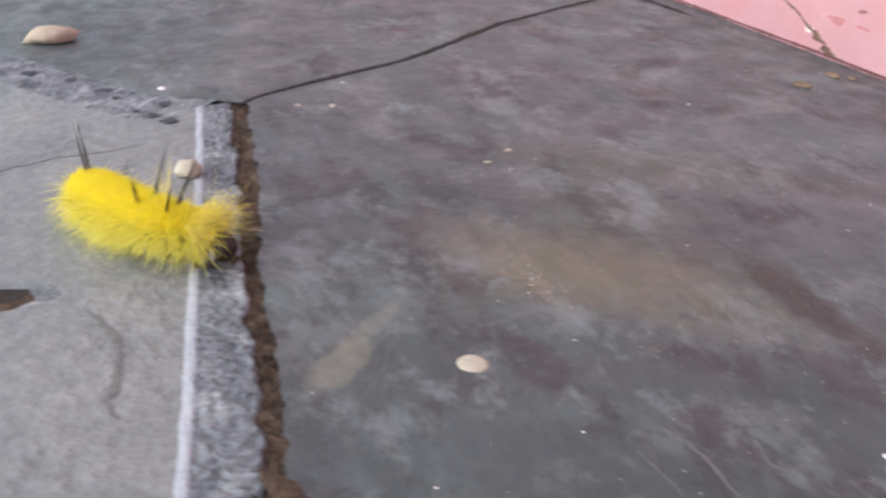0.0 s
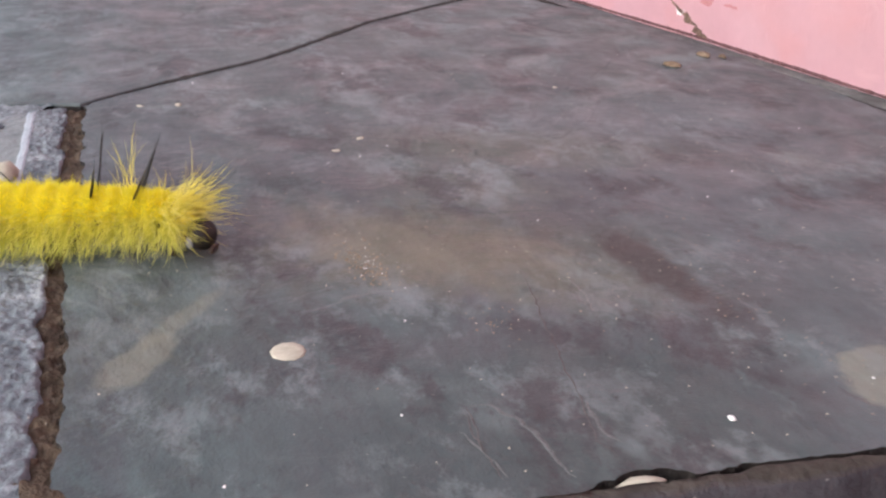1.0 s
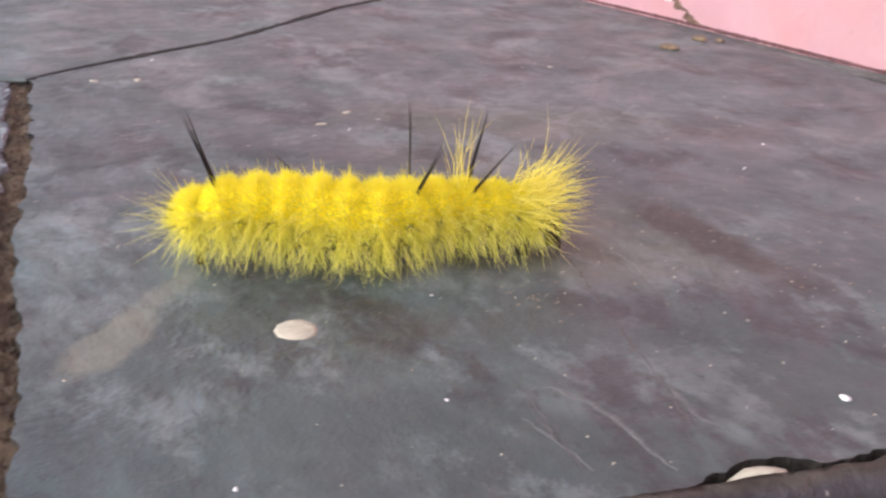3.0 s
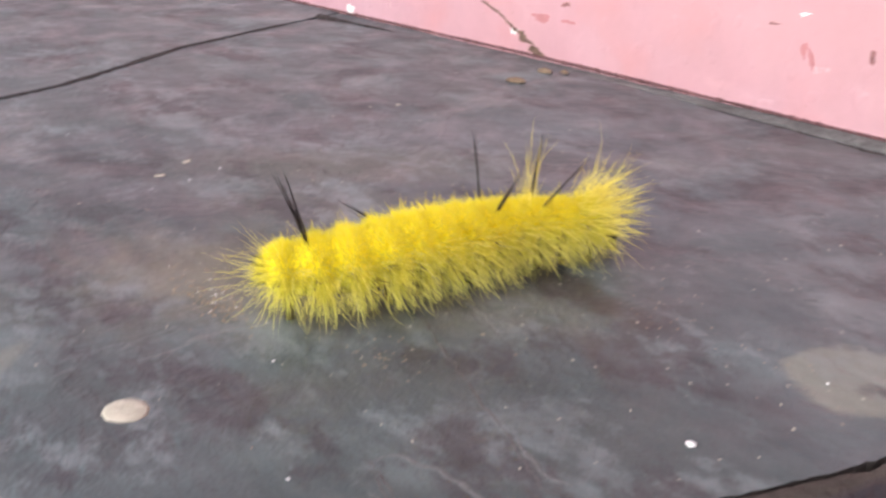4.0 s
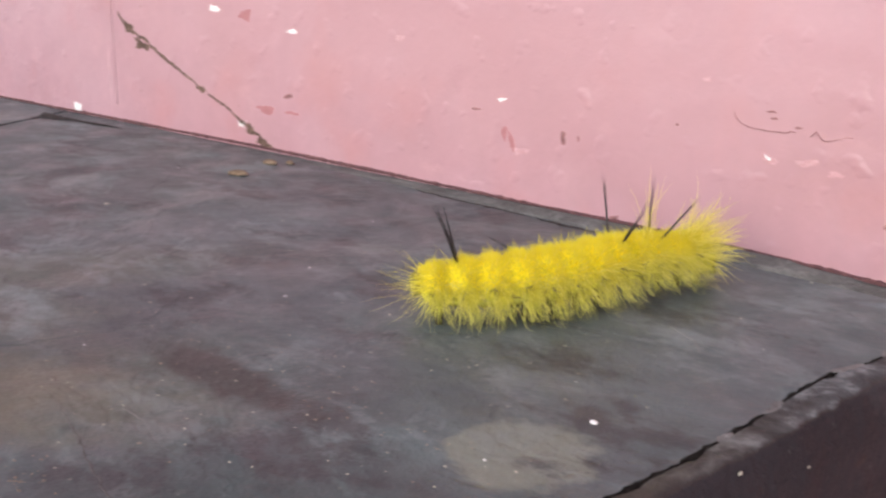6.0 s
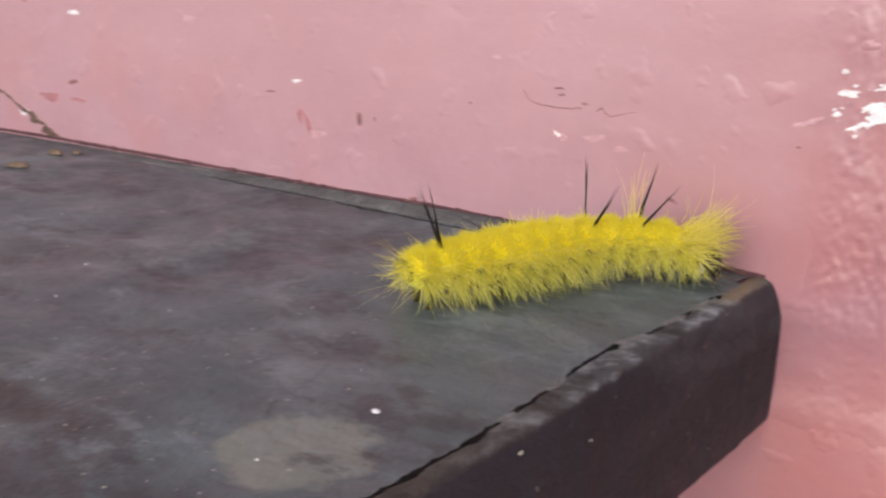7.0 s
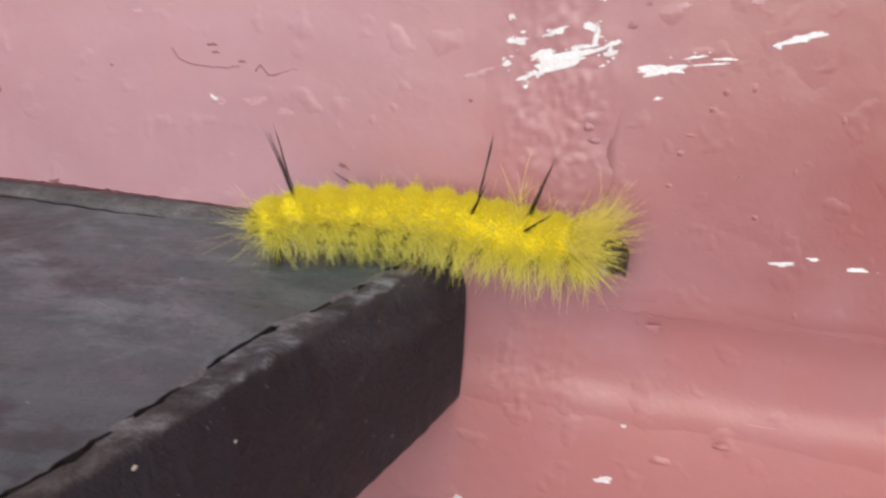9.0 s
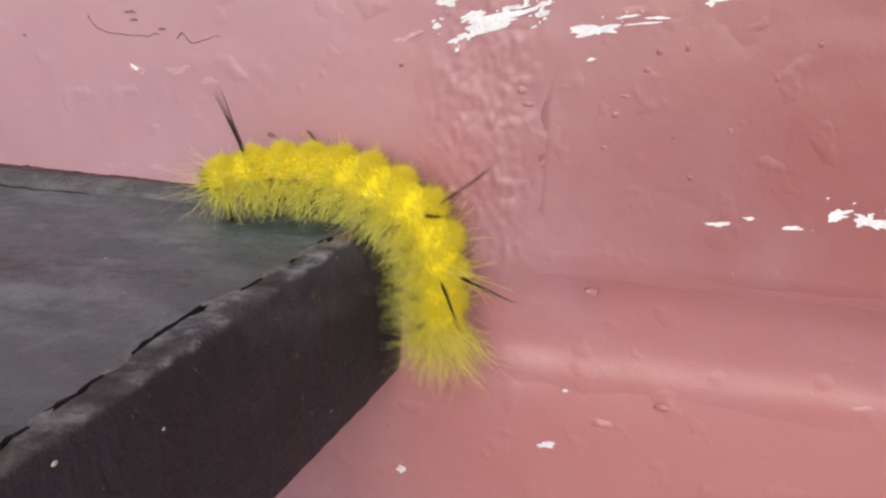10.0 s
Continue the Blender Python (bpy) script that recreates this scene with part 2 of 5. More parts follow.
def paint_material():
    """Old pink masonry paint: thick, smooth and slightly shiny, with lumps, grime and rubbed places."""
    n = Nodes("pink_paint")
    broad, cloud, fine = n.noise(13, 4, 0.55), n.noise(75, 5, 0.6, 0.3), n.noise(520, 4, 0.6)
    c = n.ramp(broad, (0.3, (0.358, 0.182, 0.212)), (0.5, (0.386, 0.214, 0.256)), (0.72, (0.428, 0.264, 0.312)))
    c = n.mix(0.16, c, n.ramp(cloud, (0.28, 0.3), (0.5, 0.5), (0.75, 0.75)), "OVERLAY")
    c = n.mix(0.07, c, n.ramp(fine, (0.3, 0.25), (0.7, 0.75)), "OVERLAY")
    smear = n.ramp(n.noise(48, 5, 0.65, 0.4, (1, 1, 2.8)), (0.60, 0.0), (0.72, 0.35))
    c = n.mix(smear, c, (0.52, 0.30, 0.33))
    warm = n.ramp(n.noise(30, 4, 0.6, 0.3), (0.52, 0.0), (0.72, 0.45))
    c = n.mix(warm, c, (0.425, 0.142, 0.132))
    grime = n.ramp(n.noise(150, 4, 0.6, 0.2), (0.24, 0.30), (0.31, 0.0))
    c = n.mix(grime, c, (0.32, 0.125, 0.125))
    c = n.mix(n.ramp(n.noise(700, 2, 0.5), (0.235, 0.6), (0.262, 0.0)), c, (0.20, 0.09, 0.08))
    # uneven light painted in: darker, redder past the upright joint, paler along the slates
    g = n.t.nodes.new("ShaderNodeSeparateXYZ")
    n.link(n.space, g.inputs[0])
    face = n.t.nodes.new("ShaderNodeCombineXYZ")
    n.link(g.outputs["X"], face.inputs[0])
    n.link(g.outputs["Z"], face.inputs[1])
    whole, n.space = n.space, face.outputs[0]
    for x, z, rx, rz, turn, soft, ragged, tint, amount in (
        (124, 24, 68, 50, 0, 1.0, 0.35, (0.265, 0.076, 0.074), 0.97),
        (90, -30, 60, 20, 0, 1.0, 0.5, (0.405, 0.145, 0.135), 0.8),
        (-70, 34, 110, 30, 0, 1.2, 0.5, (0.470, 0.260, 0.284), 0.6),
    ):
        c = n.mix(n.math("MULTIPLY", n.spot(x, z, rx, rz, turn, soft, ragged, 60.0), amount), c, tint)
    n.space = whole
    lumps = n.ramp(n.noise(210, 2, 0.45), (0.60, 0.0), (0.78, 1.0))
    normal = n.bump(broad, 0.0020)
    normal = n.bump(cloud, 0.00020, normal)
    normal = n.bump(lumps, 0.00014, normal)
    normal = n.bump(fine, 0.00004, normal)
    rough = n.ramp(n.noise(120, 4), (0.3, 0.29), (0.7, 0.44))
    return n.done(c, rough, normal, spec=0.72)


def edging_material():
    n = Nodes("edging")
    long, cloud, fine = n.noise(40, 5, 0.6, 0.3, (1, 0.25, 1)), n.noise(150, 6, 0.65, 0.5), n.noise(900, 4, 0.6)
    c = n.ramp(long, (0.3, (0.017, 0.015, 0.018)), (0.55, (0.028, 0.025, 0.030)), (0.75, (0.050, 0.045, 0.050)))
    c = n.mix(0.5, c, n.ramp(cloud, (0.25, 0.25), (0.5, 0.5), (0.75, 0.78)), "OVERLAY")
    rust = n.ramp(n.noise(260, 6, 0.7), (0.60, 0.0), (0.72, 0.55))
    c = n.mix(rust, c, (0.078, 0.036, 0.020))
    c = n.mix(n.ramp(n.noise(70, 5, 0.65, 0.5, (1, 0.35, 1)), (0.54, 0.0), (0.70, 0.5)), c, (0.105, 0.100, 0.108))
    c = n.mix(n.ramp(n.noise(1100, 2), (0.73, 0.0), (0.76, 0.6)), c, (0.30, 0.28, 0.26))
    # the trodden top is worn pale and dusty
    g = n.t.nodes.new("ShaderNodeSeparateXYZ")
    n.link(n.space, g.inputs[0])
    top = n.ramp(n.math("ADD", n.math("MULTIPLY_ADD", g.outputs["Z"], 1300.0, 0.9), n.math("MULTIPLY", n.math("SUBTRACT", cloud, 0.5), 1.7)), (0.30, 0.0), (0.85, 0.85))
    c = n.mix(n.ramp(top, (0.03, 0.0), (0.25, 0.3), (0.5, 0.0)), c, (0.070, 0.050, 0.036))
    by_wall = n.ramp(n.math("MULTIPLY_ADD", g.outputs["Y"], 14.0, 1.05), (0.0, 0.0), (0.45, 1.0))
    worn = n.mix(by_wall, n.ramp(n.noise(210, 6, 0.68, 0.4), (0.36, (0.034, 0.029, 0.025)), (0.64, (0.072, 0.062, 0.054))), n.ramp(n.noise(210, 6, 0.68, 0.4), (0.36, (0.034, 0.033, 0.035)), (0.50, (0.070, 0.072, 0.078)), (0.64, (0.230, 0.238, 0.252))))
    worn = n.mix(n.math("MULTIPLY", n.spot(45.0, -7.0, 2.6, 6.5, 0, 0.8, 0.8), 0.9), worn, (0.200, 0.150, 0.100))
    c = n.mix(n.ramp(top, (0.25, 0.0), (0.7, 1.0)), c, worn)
    normal = n.bump(fine, 0.00022, n.bump(n.noise(420, 5, 0.65), 0.0005, n.bump(cloud, 0.0004)))
    return n.done(c, n.ramp(cloud, (0.3, 0.5), (0.7, 0.75)), normal, spec=0.2)


def hair_material(name, low, high, tips, translucent=0.35, rough=0.5, see_through=0.5):
    """Fine hairs, each a little different; colour runs from the belly (low) to the back (high)."""
    n = Nodes(name)
    g = n.t.nodes.new("ShaderNodeSeparateXYZ")
    n.link(n.space, g.inputs[0])
    rand = n.t.nodes.new("ShaderNodeNewGeometry").outputs["Random Per Island"]
    c = n.ramp(n.math("MULTIPLY_ADD", g.outputs["Z"], 110.0, 0.5), (0.12, low), (0.42, tuple((a + 2 * b) / 3 for a, b in zip(low, high))), (0.75, high))
    c = n.mix(n.ramp(rand, (0.0, 0.30), (0.35, 0.0), (0.72, 0.0), (1.0, 0.55)), c, tips)
    n.done(c, rough, spec=0.3)
    n.bsdf.inputs["Sheen Weight"].default_value = 1.0
    n.bsdf.inputs["Sheen Roughness"].default_value = 0.5
    n.bsdf.inputs["Sheen Tint"].default_value = (*tips, 1.0)
    t = n.t.nodes.new("ShaderNodeBsdfTranslucent")
    n.link(c, t.inputs["Color"])
    mix = n.t.nodes.new("ShaderNodeMixShader")
    mix.inputs[0].default_value = translucent
    n.t.links.new(n.bsdf.outputs[0], mix.inputs[1])
    n.t.links.new(t.outputs[0], mix.inputs[2])
    # the hairs are so fine that some light passes straight through
    clear = n.t.nodes.new("ShaderNodeBsdfTransparent")
    thin = n.t.nodes.new("ShaderNodeMixShader")
    thin.inputs[0].default_value = see_through
    n.t.links.new(mix.outputs[0], thin.inputs[1])
    n.t.links.new(clear.outputs[0], thin.inputs[2])
    n.t.links.new(thin.outputs[0], n.t.nodes["Material Output"].inputs["Surface"])
    return n.m


def plain(name, color, rough, spec=0.5, vary=0.25, scale=600.0):
    n = Nodes(name)
    c = n.mix(vary, color, n.ramp(n.noise(scale, 4), (0.3, 0.25), (0.7, 0.75)), "OVERLAY")
    return n.done(c, rough, n.bump(n.noise(scale * 2, 3), 0.00008), spec=spec)


def skin_material():
    """Yellow above, greenish along the flanks, dark along the belly line."""
    n = Nodes("caterpillar_skin")
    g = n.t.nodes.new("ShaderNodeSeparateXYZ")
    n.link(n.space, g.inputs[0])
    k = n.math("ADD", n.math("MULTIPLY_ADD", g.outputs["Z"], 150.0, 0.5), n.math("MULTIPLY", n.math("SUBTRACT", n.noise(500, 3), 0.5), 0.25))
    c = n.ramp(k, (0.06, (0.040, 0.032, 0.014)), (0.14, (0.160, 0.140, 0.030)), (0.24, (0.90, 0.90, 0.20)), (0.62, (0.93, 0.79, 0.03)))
    # matted down between the tufts
    c = n.mix(0.75, c, n.ramp(n.noise(2300, 4, 0.7, 0.0, (0.5, 1.0, 1.0)), (0.34, 0.26), (0.5, 0.48), (0.66, 0.60)), "OVERLAY")
    return n.done(c, 0.75, n.bump(n.noise(1500, 4), 0.0007), spec=0.1)


SLATE = slate_material()
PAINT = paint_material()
PALE_SLATE = stony("pale_slab", (0.143, 0.162, 0.170), (0.196, 0.212, 0.218), (0.252, 0.262, 0.262), 60, 0.0012, 0.45, 0.4)
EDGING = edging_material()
DIRT = stony("brown_dirt", (0.022, 0.014, 0.009), (0.066, 0.044, 0.029), (0.165, 0.118, 0.082), 190, 0.0018)
FILLET = stony("dark_mortar", (0.055, 0.052, 0.052), (0.100, 0.095, 0.095), (0.165, 0.158, 0.156), 150, 0.0012, 0.7)
BED = stony("dirt_joint", (0.012, 0.009, 0.007), (0.032, 0.023, 0.017), (0.075, 0.056, 0.042), 210, 0.0014)
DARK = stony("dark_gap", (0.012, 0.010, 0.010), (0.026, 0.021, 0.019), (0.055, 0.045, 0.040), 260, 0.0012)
CEMENT = stony("cement", (0.048, 0.058, 0.073), (0.155, 0.178, 0.200), (0.36, 0.39, 0.41), 170, 0.0008, 0.55, 0.7)
GROUT = stony("grout_line", (0.30, 0.35, 0.40), (0.38, 0.43, 0.48), (0.47, 0.51, 0.55), 240, 0.0004, 0.6, 0.3)
CHIP = stony("bare_plaster", (0.60, 0.56, 0.58), (0.76, 0.75, 0.77), (0.85, 0.85, 0.87), 500, 0.0004, 0.6, 0.2)
RUBBED = stony("rubbed_paint", (0.43, 0.22, 0.25), (0.48, 0.28, 0.31), (0.57, 0.38, 0.41), 900, 0.0002, 0.5, 0.3)
STAIN = stony("paint_stain", (0.345, 0.140, 0.152), (0.375, 0.158, 0.172), (0.400, 0.178, 0.195), 500, 0.0002, 0.5, 0.3)
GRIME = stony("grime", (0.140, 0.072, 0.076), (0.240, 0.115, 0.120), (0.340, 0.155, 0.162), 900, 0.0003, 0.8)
FOOT = stony("foot_gap_shade", (0.050, 0.022, 0.026), (0.095, 0.040, 0.046), (0.16, 0.07, 0.07), 600, 0.0003, 0.8)
PEBBLE = stony("pebble_stone", (0.34, 0.315, 0.255), (0.43, 0.40, 0.33), (0.52, 0.48, 0.40), 380, 0.0002, 0.7, 0.12)
CRUMB = stony("brown_crumb", (0.09, 0.058, 0.040), (0.19, 0.13, 0.09), (0.34, 0.25, 0.18), 700, 0.0006)
GROUND = stony("paving", (0.60, 0.585, 0.57), (0.66, 0.645, 0.63), (0.72, 0.70, 0.68), 30, 0.004)
YELLOW = hair_material("yellow_hair", (0.97, 0.98, 0.32), (1.0, 0.90, 0.03), (1.0, 0.96, 0.36), 0.5, see_through=0.42)
PALE = hair_material("pale_hair", (0.97, 0.94, 0.30), (0.98, 0.88, 0.16), (0.98, 0.95, 0.50), 0.45, see_through=0.2)
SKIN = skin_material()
BLACK = plain("black_hair", (0.012, 0.009, 0.008), 0.38, 0.5)
HEAD = plain("head_shell", (0.016, 0.010, 0.008), 0.42, 0.4, 0.5)
FACE = plain("pale_face_plate", (0.34, 0.33, 0.36), 0.4, 0.5)
LEG = plain("leg_skin", (0.055, 0.035, 0.020), 0.45, 0.5)


# ---- mesh helpers ----
def mesh_of(name, verts, faces, material, smooth=False):
    me = bpy.data.meshes.new(name)
    me.from_pydata([tuple(v) for v in verts], [], [tuple(f) for f in faces])
    me.materials.append(material)
    if smooth:
        me.polygons.foreach_set("use_smooth", [True] * len(me.polygons))
    me.update()
    return me


def part(name, data, parent, label="", kind=""):
    """One mesh object under a thing or under a part."""
    ob = new(name, data)
    ob.parent = parent
    return tagged(ob, label, kind=kind)


def from_bm(name, bm, material, smooth=False):
    me = bpy.data.meshes.new(name)
    bmesh.ops.recalc_face_normals(bm, faces=bm.faces[:])
    bm.to_mesh(me)
    bm.free()
    me.materials.append(material)
    if smooth:
        me.polygons.foreach_set("use_smooth", [True] * len(me.polygons))
    return me


def wobble(points, step, amount, seed, scale=0.25):
    """A line through the points (mm), cut to short steps and made uneven."""
    out = []
    for (ax, ay), (bx, by) in zip(points, points[1:]):
        length = math.hypot(bx - ax, by - ay)
        count = max(1, round(length / step))
        nx, ny = -(by - ay) / max(length, 1e-6), (bx - ax) / max(length, 1e-6)
        for k in range(count):
            f = k / count
            x, y = ax + f * (bx - ax), ay + f * (by - ay)
            w = amount * (noise.noise((x * scale, y * scale, seed)) + 0.5 * noise.noise((x * scale * 3, y * scale * 3, seed)))
            out.append((x + nx * w, y + ny * w))
    out.append(points[-1])
    return out


def slab_mesh(name, outline, top, bottom, bevel, material, sides=None):
    """A flat stone with the outline (mm), its upper rim rounded, its sides in a second stuff where one is named for
    them.
    """
    bm = bmesh.new()
    vs = [bm.verts.new((x * MM, y * MM, top * MM)) for x, y in outline]
    face = bm.faces.new(vs)
    if face.calc_area() > 0 and face.normal.z < 0:
        face.normal_flip()
    made = bmesh.ops.extrude_face_region(bm, geom=[face])
    low = [v for v in made["geom"] if isinstance(v, bmesh.types.BMVert)]
    bmesh.ops.translate(bm, verts=low, vec=(0, 0, (bottom - top) * MM))
    rim = [e for e in bm.edges if all(abs(v.co.z - top * MM) < 1e-7 for v in e.verts)]
    bmesh.ops.bevel(bm, geom=rim, offset=bevel * MM, segments=2, affect="EDGES", profile=0.6, clamp_overlap=True)
    big = [f for f in bm.faces if len(f.verts) > 4]
    bmesh.ops.triangulate(bm, faces=big)
    bm.normal_update()
    # a dark second stuff on steep faces paints in the shade down the gaps
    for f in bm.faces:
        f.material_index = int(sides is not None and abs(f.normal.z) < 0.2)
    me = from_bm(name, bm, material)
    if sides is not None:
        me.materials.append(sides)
    return me


def rock(name, size, seed, material, flat=1.0, rough=0.22, subdiv=2):
    """A small uneven stone with its base at z = 0, size in mm."""
    bm = bmesh.new()
    bmesh.ops.create_icosphere(bm, subdivisions=subdiv, radius=1.0)
    for v in bm.verts:
        p = v.co.copy()
        k = 1 + rough * (noise.noise(p * 1.3 + Vector((seed, 0, 0))) + 0.5 * noise.noise(p * 3.1 + Vector((0, seed, 0))))
        v.co = Vector((p.x * size[0], p.y * size[1], max(p.z * flat, -0.55) * size[2])) * (k * 0.5 * MM)
    low = min(v.co.z for v in bm.verts)
    bmesh.ops.translate(bm, verts=bm.verts[:], vec=(0, 0, -low))
    return from_bm(name, bm, material, True)


# ---- how the wall runs ----
def bend(x):
    """How far the wall's face stands out (mm, negative towards the step): past the crack it runs askew."""
    return 0.072 * min(0.0, x + 109.0)


# ---- the step: a bed with slates, joints and a dark edging ----
CRACK = [(10.5, -190), (16, -172), (19.2, -160), (22.0, -152), (25.6, -141), (29.6, -125), (31.4, -115.8), (30.9, -113.6), (30.5, -110.5), (31.3, -107.4), (33.0, -105.6), (33.6, -100), (35.5, -92), (38, -78), (39.3, -66), (39.8, -53), (39.7, -44), (40.2, -35), (42.0, -29), (43.0, -20), (44.0, -10), (44.6, -4)]
OUTER = [(-22, -300), (-4, -235), (9.5, -197), (19.2, -167), (25.0, -146), (29.8, -131), (33.5, -110), (37.5, -93), (41.0, -77), (43.2, -55), (45.0, -30), (46.8, -12), (47.6, 0.0)]
BROWN_RIGHT = [(-109, -146.3), (-86, -148.2), (-68, -149.8), (-50, -151.8), (-36, -154.3), (-24, -155.2), (-14, -156.0), (-4, -156.2), (6, -157.6), (12, -158.0), (19.2, -160)]
BROWN_LEFT = [(-110, -149.6), (-90, -151.0), (-71, -152.8), (-53, -154.6), (-37, -156.3), (-15, -158.2), (-4, -158.8), (5, -160.0), (14, -161.2), (16, -165)]
BLUE = [(-110, -154.8), (-80, -157.6), (-50, -160.9), (-22, -164.0), (-4, -166.0), (14, -168.2)]
FAR_JOINT = [(-109, -146.3), (-113, -141.5), (-121, -128), (-133, -105), (-147, -88), (-163, -69.5), (-178, -44), (-190, -22), (-197, -8)]
LEFT_TOP = [(-111, -153), (-113.5, -161), (-123, -170), (-139, -183), (-157, -197), (-240, -262)]

floor = tagged(new("floor", slab_mesh("floor", [(-900, -0.5), (-900, -420), (-56, -420), (-22, -300), (-4, -235), (8, -197), (16, -167), (22, -146), (28, -131), (32.5, -110), (36, -93), (39.5, -77), (41.5, -55), (43.3, -30), (44.5, -0.5)], -1.6, -19.5, 0.2, BED)), "dark slate slabs on a mortar bed with dirty joints", "step", kind="structure")

crack = wobble(CRACK, 0.8, 0.42, 3.0, 0.75)
main = wobble(BROWN_RIGHT, 0.6, 0.95, 1.0, 0.20)[:-1] + crack + wobble([(44.6, -4), (20, -3.4), (0, -2.6), (-20, -3.2), (-55, -3.6), (-110, -3.0), (-197, -3.6)], 1.6, 0.35, 5.0, 0.3)[1:-1] + wobble(FAR_JOINT[::-1], 1.2, 0.55, 7.0, 0.4)[:-1]
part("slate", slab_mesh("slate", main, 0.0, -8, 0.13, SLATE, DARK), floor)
far = wobble([(x - 1.0, y - 0.5) for x, y in FAR_JOINT], 1.2, 0.35, 9.0, 0.4) + [(-200, -2.5), (-880, -2.5), (-880, -400), (-420, -400)] + wobble([(x - 1.5, y + 1.2) for x, y in LEFT_TOP[::-1]], 2.0, 0.9, 11.0, 0.2)
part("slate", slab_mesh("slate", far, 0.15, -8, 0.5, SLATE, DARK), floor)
left = wobble([(x, y - 1.3) for x, y in BLUE], 1.5, 0.15, 13.0, 0.3) + [(8, -188), (-6, -236), (-26, -300), (-60, -405), (-400, -405)] + wobble([(x + 9.5, y - 8.0) for x, y in LEFT_TOP[::-1][:-2]] + [(-104, -163.5)], 1.6, 1.6, 15.0, 0.22)
part("slate", slab_mesh("slate", left, -0.10, -8, 0.2, PALE_SLATE), floor, "pale grey weathered slab")


def ribbon(name, a, b, material, height, rough, seed, across=10, scale=0.5, rise=0.0, fall=(1.2, 1.2), n=220):
    """A strip of laid stuff between two lines (mm), lumpy on top."""
    def even(line, count):
        seg = [math.hypot(q[0] - p[0], q[1] - p[1]) for p, q in zip(line, line[1:])]
        cum = np.concatenate(([0], np.cumsum(seg)))
        s = np.linspace(0, cum[-1], count)
        return np.stack([np.interp(s, cum, [p[k] for p in line]) for k in (0, 1)], 1)
    pa, pb = even(a, n), even(b, n)
    verts, faces = [], []
    for i in range(n):
        for j in range(across + 1):
            f = j / across
            x, y = pa[i] * (1 - f) + pb[i] * f
            edge = min(f, 1 - f) * across
            z = height + rough * (noise.noise((x * scale, y * scale, seed)) + 0.5 * noise.noise((x * scale * 2.7, y * scale * 2.7, seed)))
            z = z + rise * min(1.0, max(0.0, (x + 105) / 105)) * min(1.0, max(0.05, (44 - x) / 26)) * (f ** 0.6)
            z = z if edge > 0.5 else z - fall[int(f > 0.5)]
            verts.append((x * MM, y * MM, z * MM))
    w = across + 1
    faces = [(i * w + j, i * w + j + 1, (i + 1) * w + j + 1, (i + 1) * w + j) for i in range(n - 1) for j in range(across)]
    return mesh_of(name, verts, faces, material, True)


part("cement_strip", ribbon("cement_strip", wobble(BROWN_LEFT, 0.7, 1.3, 17.0, 0.17), [(x, y - 0.5) for x, y in BLUE] + [(16, -170)], CEMENT, -0.25, 0.42, 19.0, 22, 1.1, fall=(1.2, 0.1), n=520), floor, "rough grey cement along the joint")
part("dirt_fill", ribbon("dirt_fill", [(x, y - 1.5) for x, y in BROWN_LEFT], [(x, y + 1.2) for x, y in BROWN_RIGHT], DIRT, -0.85, 0.75, 20.0, 16, 0.6, fall=(0.0, 0.0), n=420), floor, "brown dirt packed in the joint")
part("grout_line", ribbon("grout_line", wobble([(x, y - 0.1) for x, y in BLUE], 2, 0.15, 21.0), wobble([(x, y - 1.7) for x, y in BLUE], 2, 0.2, 22.0), GROUT, -0.02, 0.10, 23.0, 6, fall=(0.18, 0.2)), floor, "pale grey grout line")
part("cement_strip", ribbon("cement_strip", wobble([(x - 1.9, y + 1.5) for x, y in LEFT_TOP], 1.5, 0.3, 25.0), wobble([(x + 10.0, y - 8.6) for x, y in LEFT_TOP], 1.5, 0.7, 26.0), CEMENT, -0.1, 0.45, 27.0, 26, 0.9, fall=(0.0, 0.2), n=420), floor, "rough grey cement along the joint")
part("wall_joint", ribbon("wall_joint", [(-600, bend(-600) - 3.0), (-197, bend(-197) - 2.9), (-109, -3.3), (-60, -3.6), (0, -4.0), (43.4, -4.0)], [(-600, bend(-600) + 0.4), (-109, 0.4), (45.4, 0.4)], FILLET, -0.12, 0.16, 29.0, 8, 0.4, 1.6, (0.5, 0.6)), floor, "grey mortar fillet along the wall")


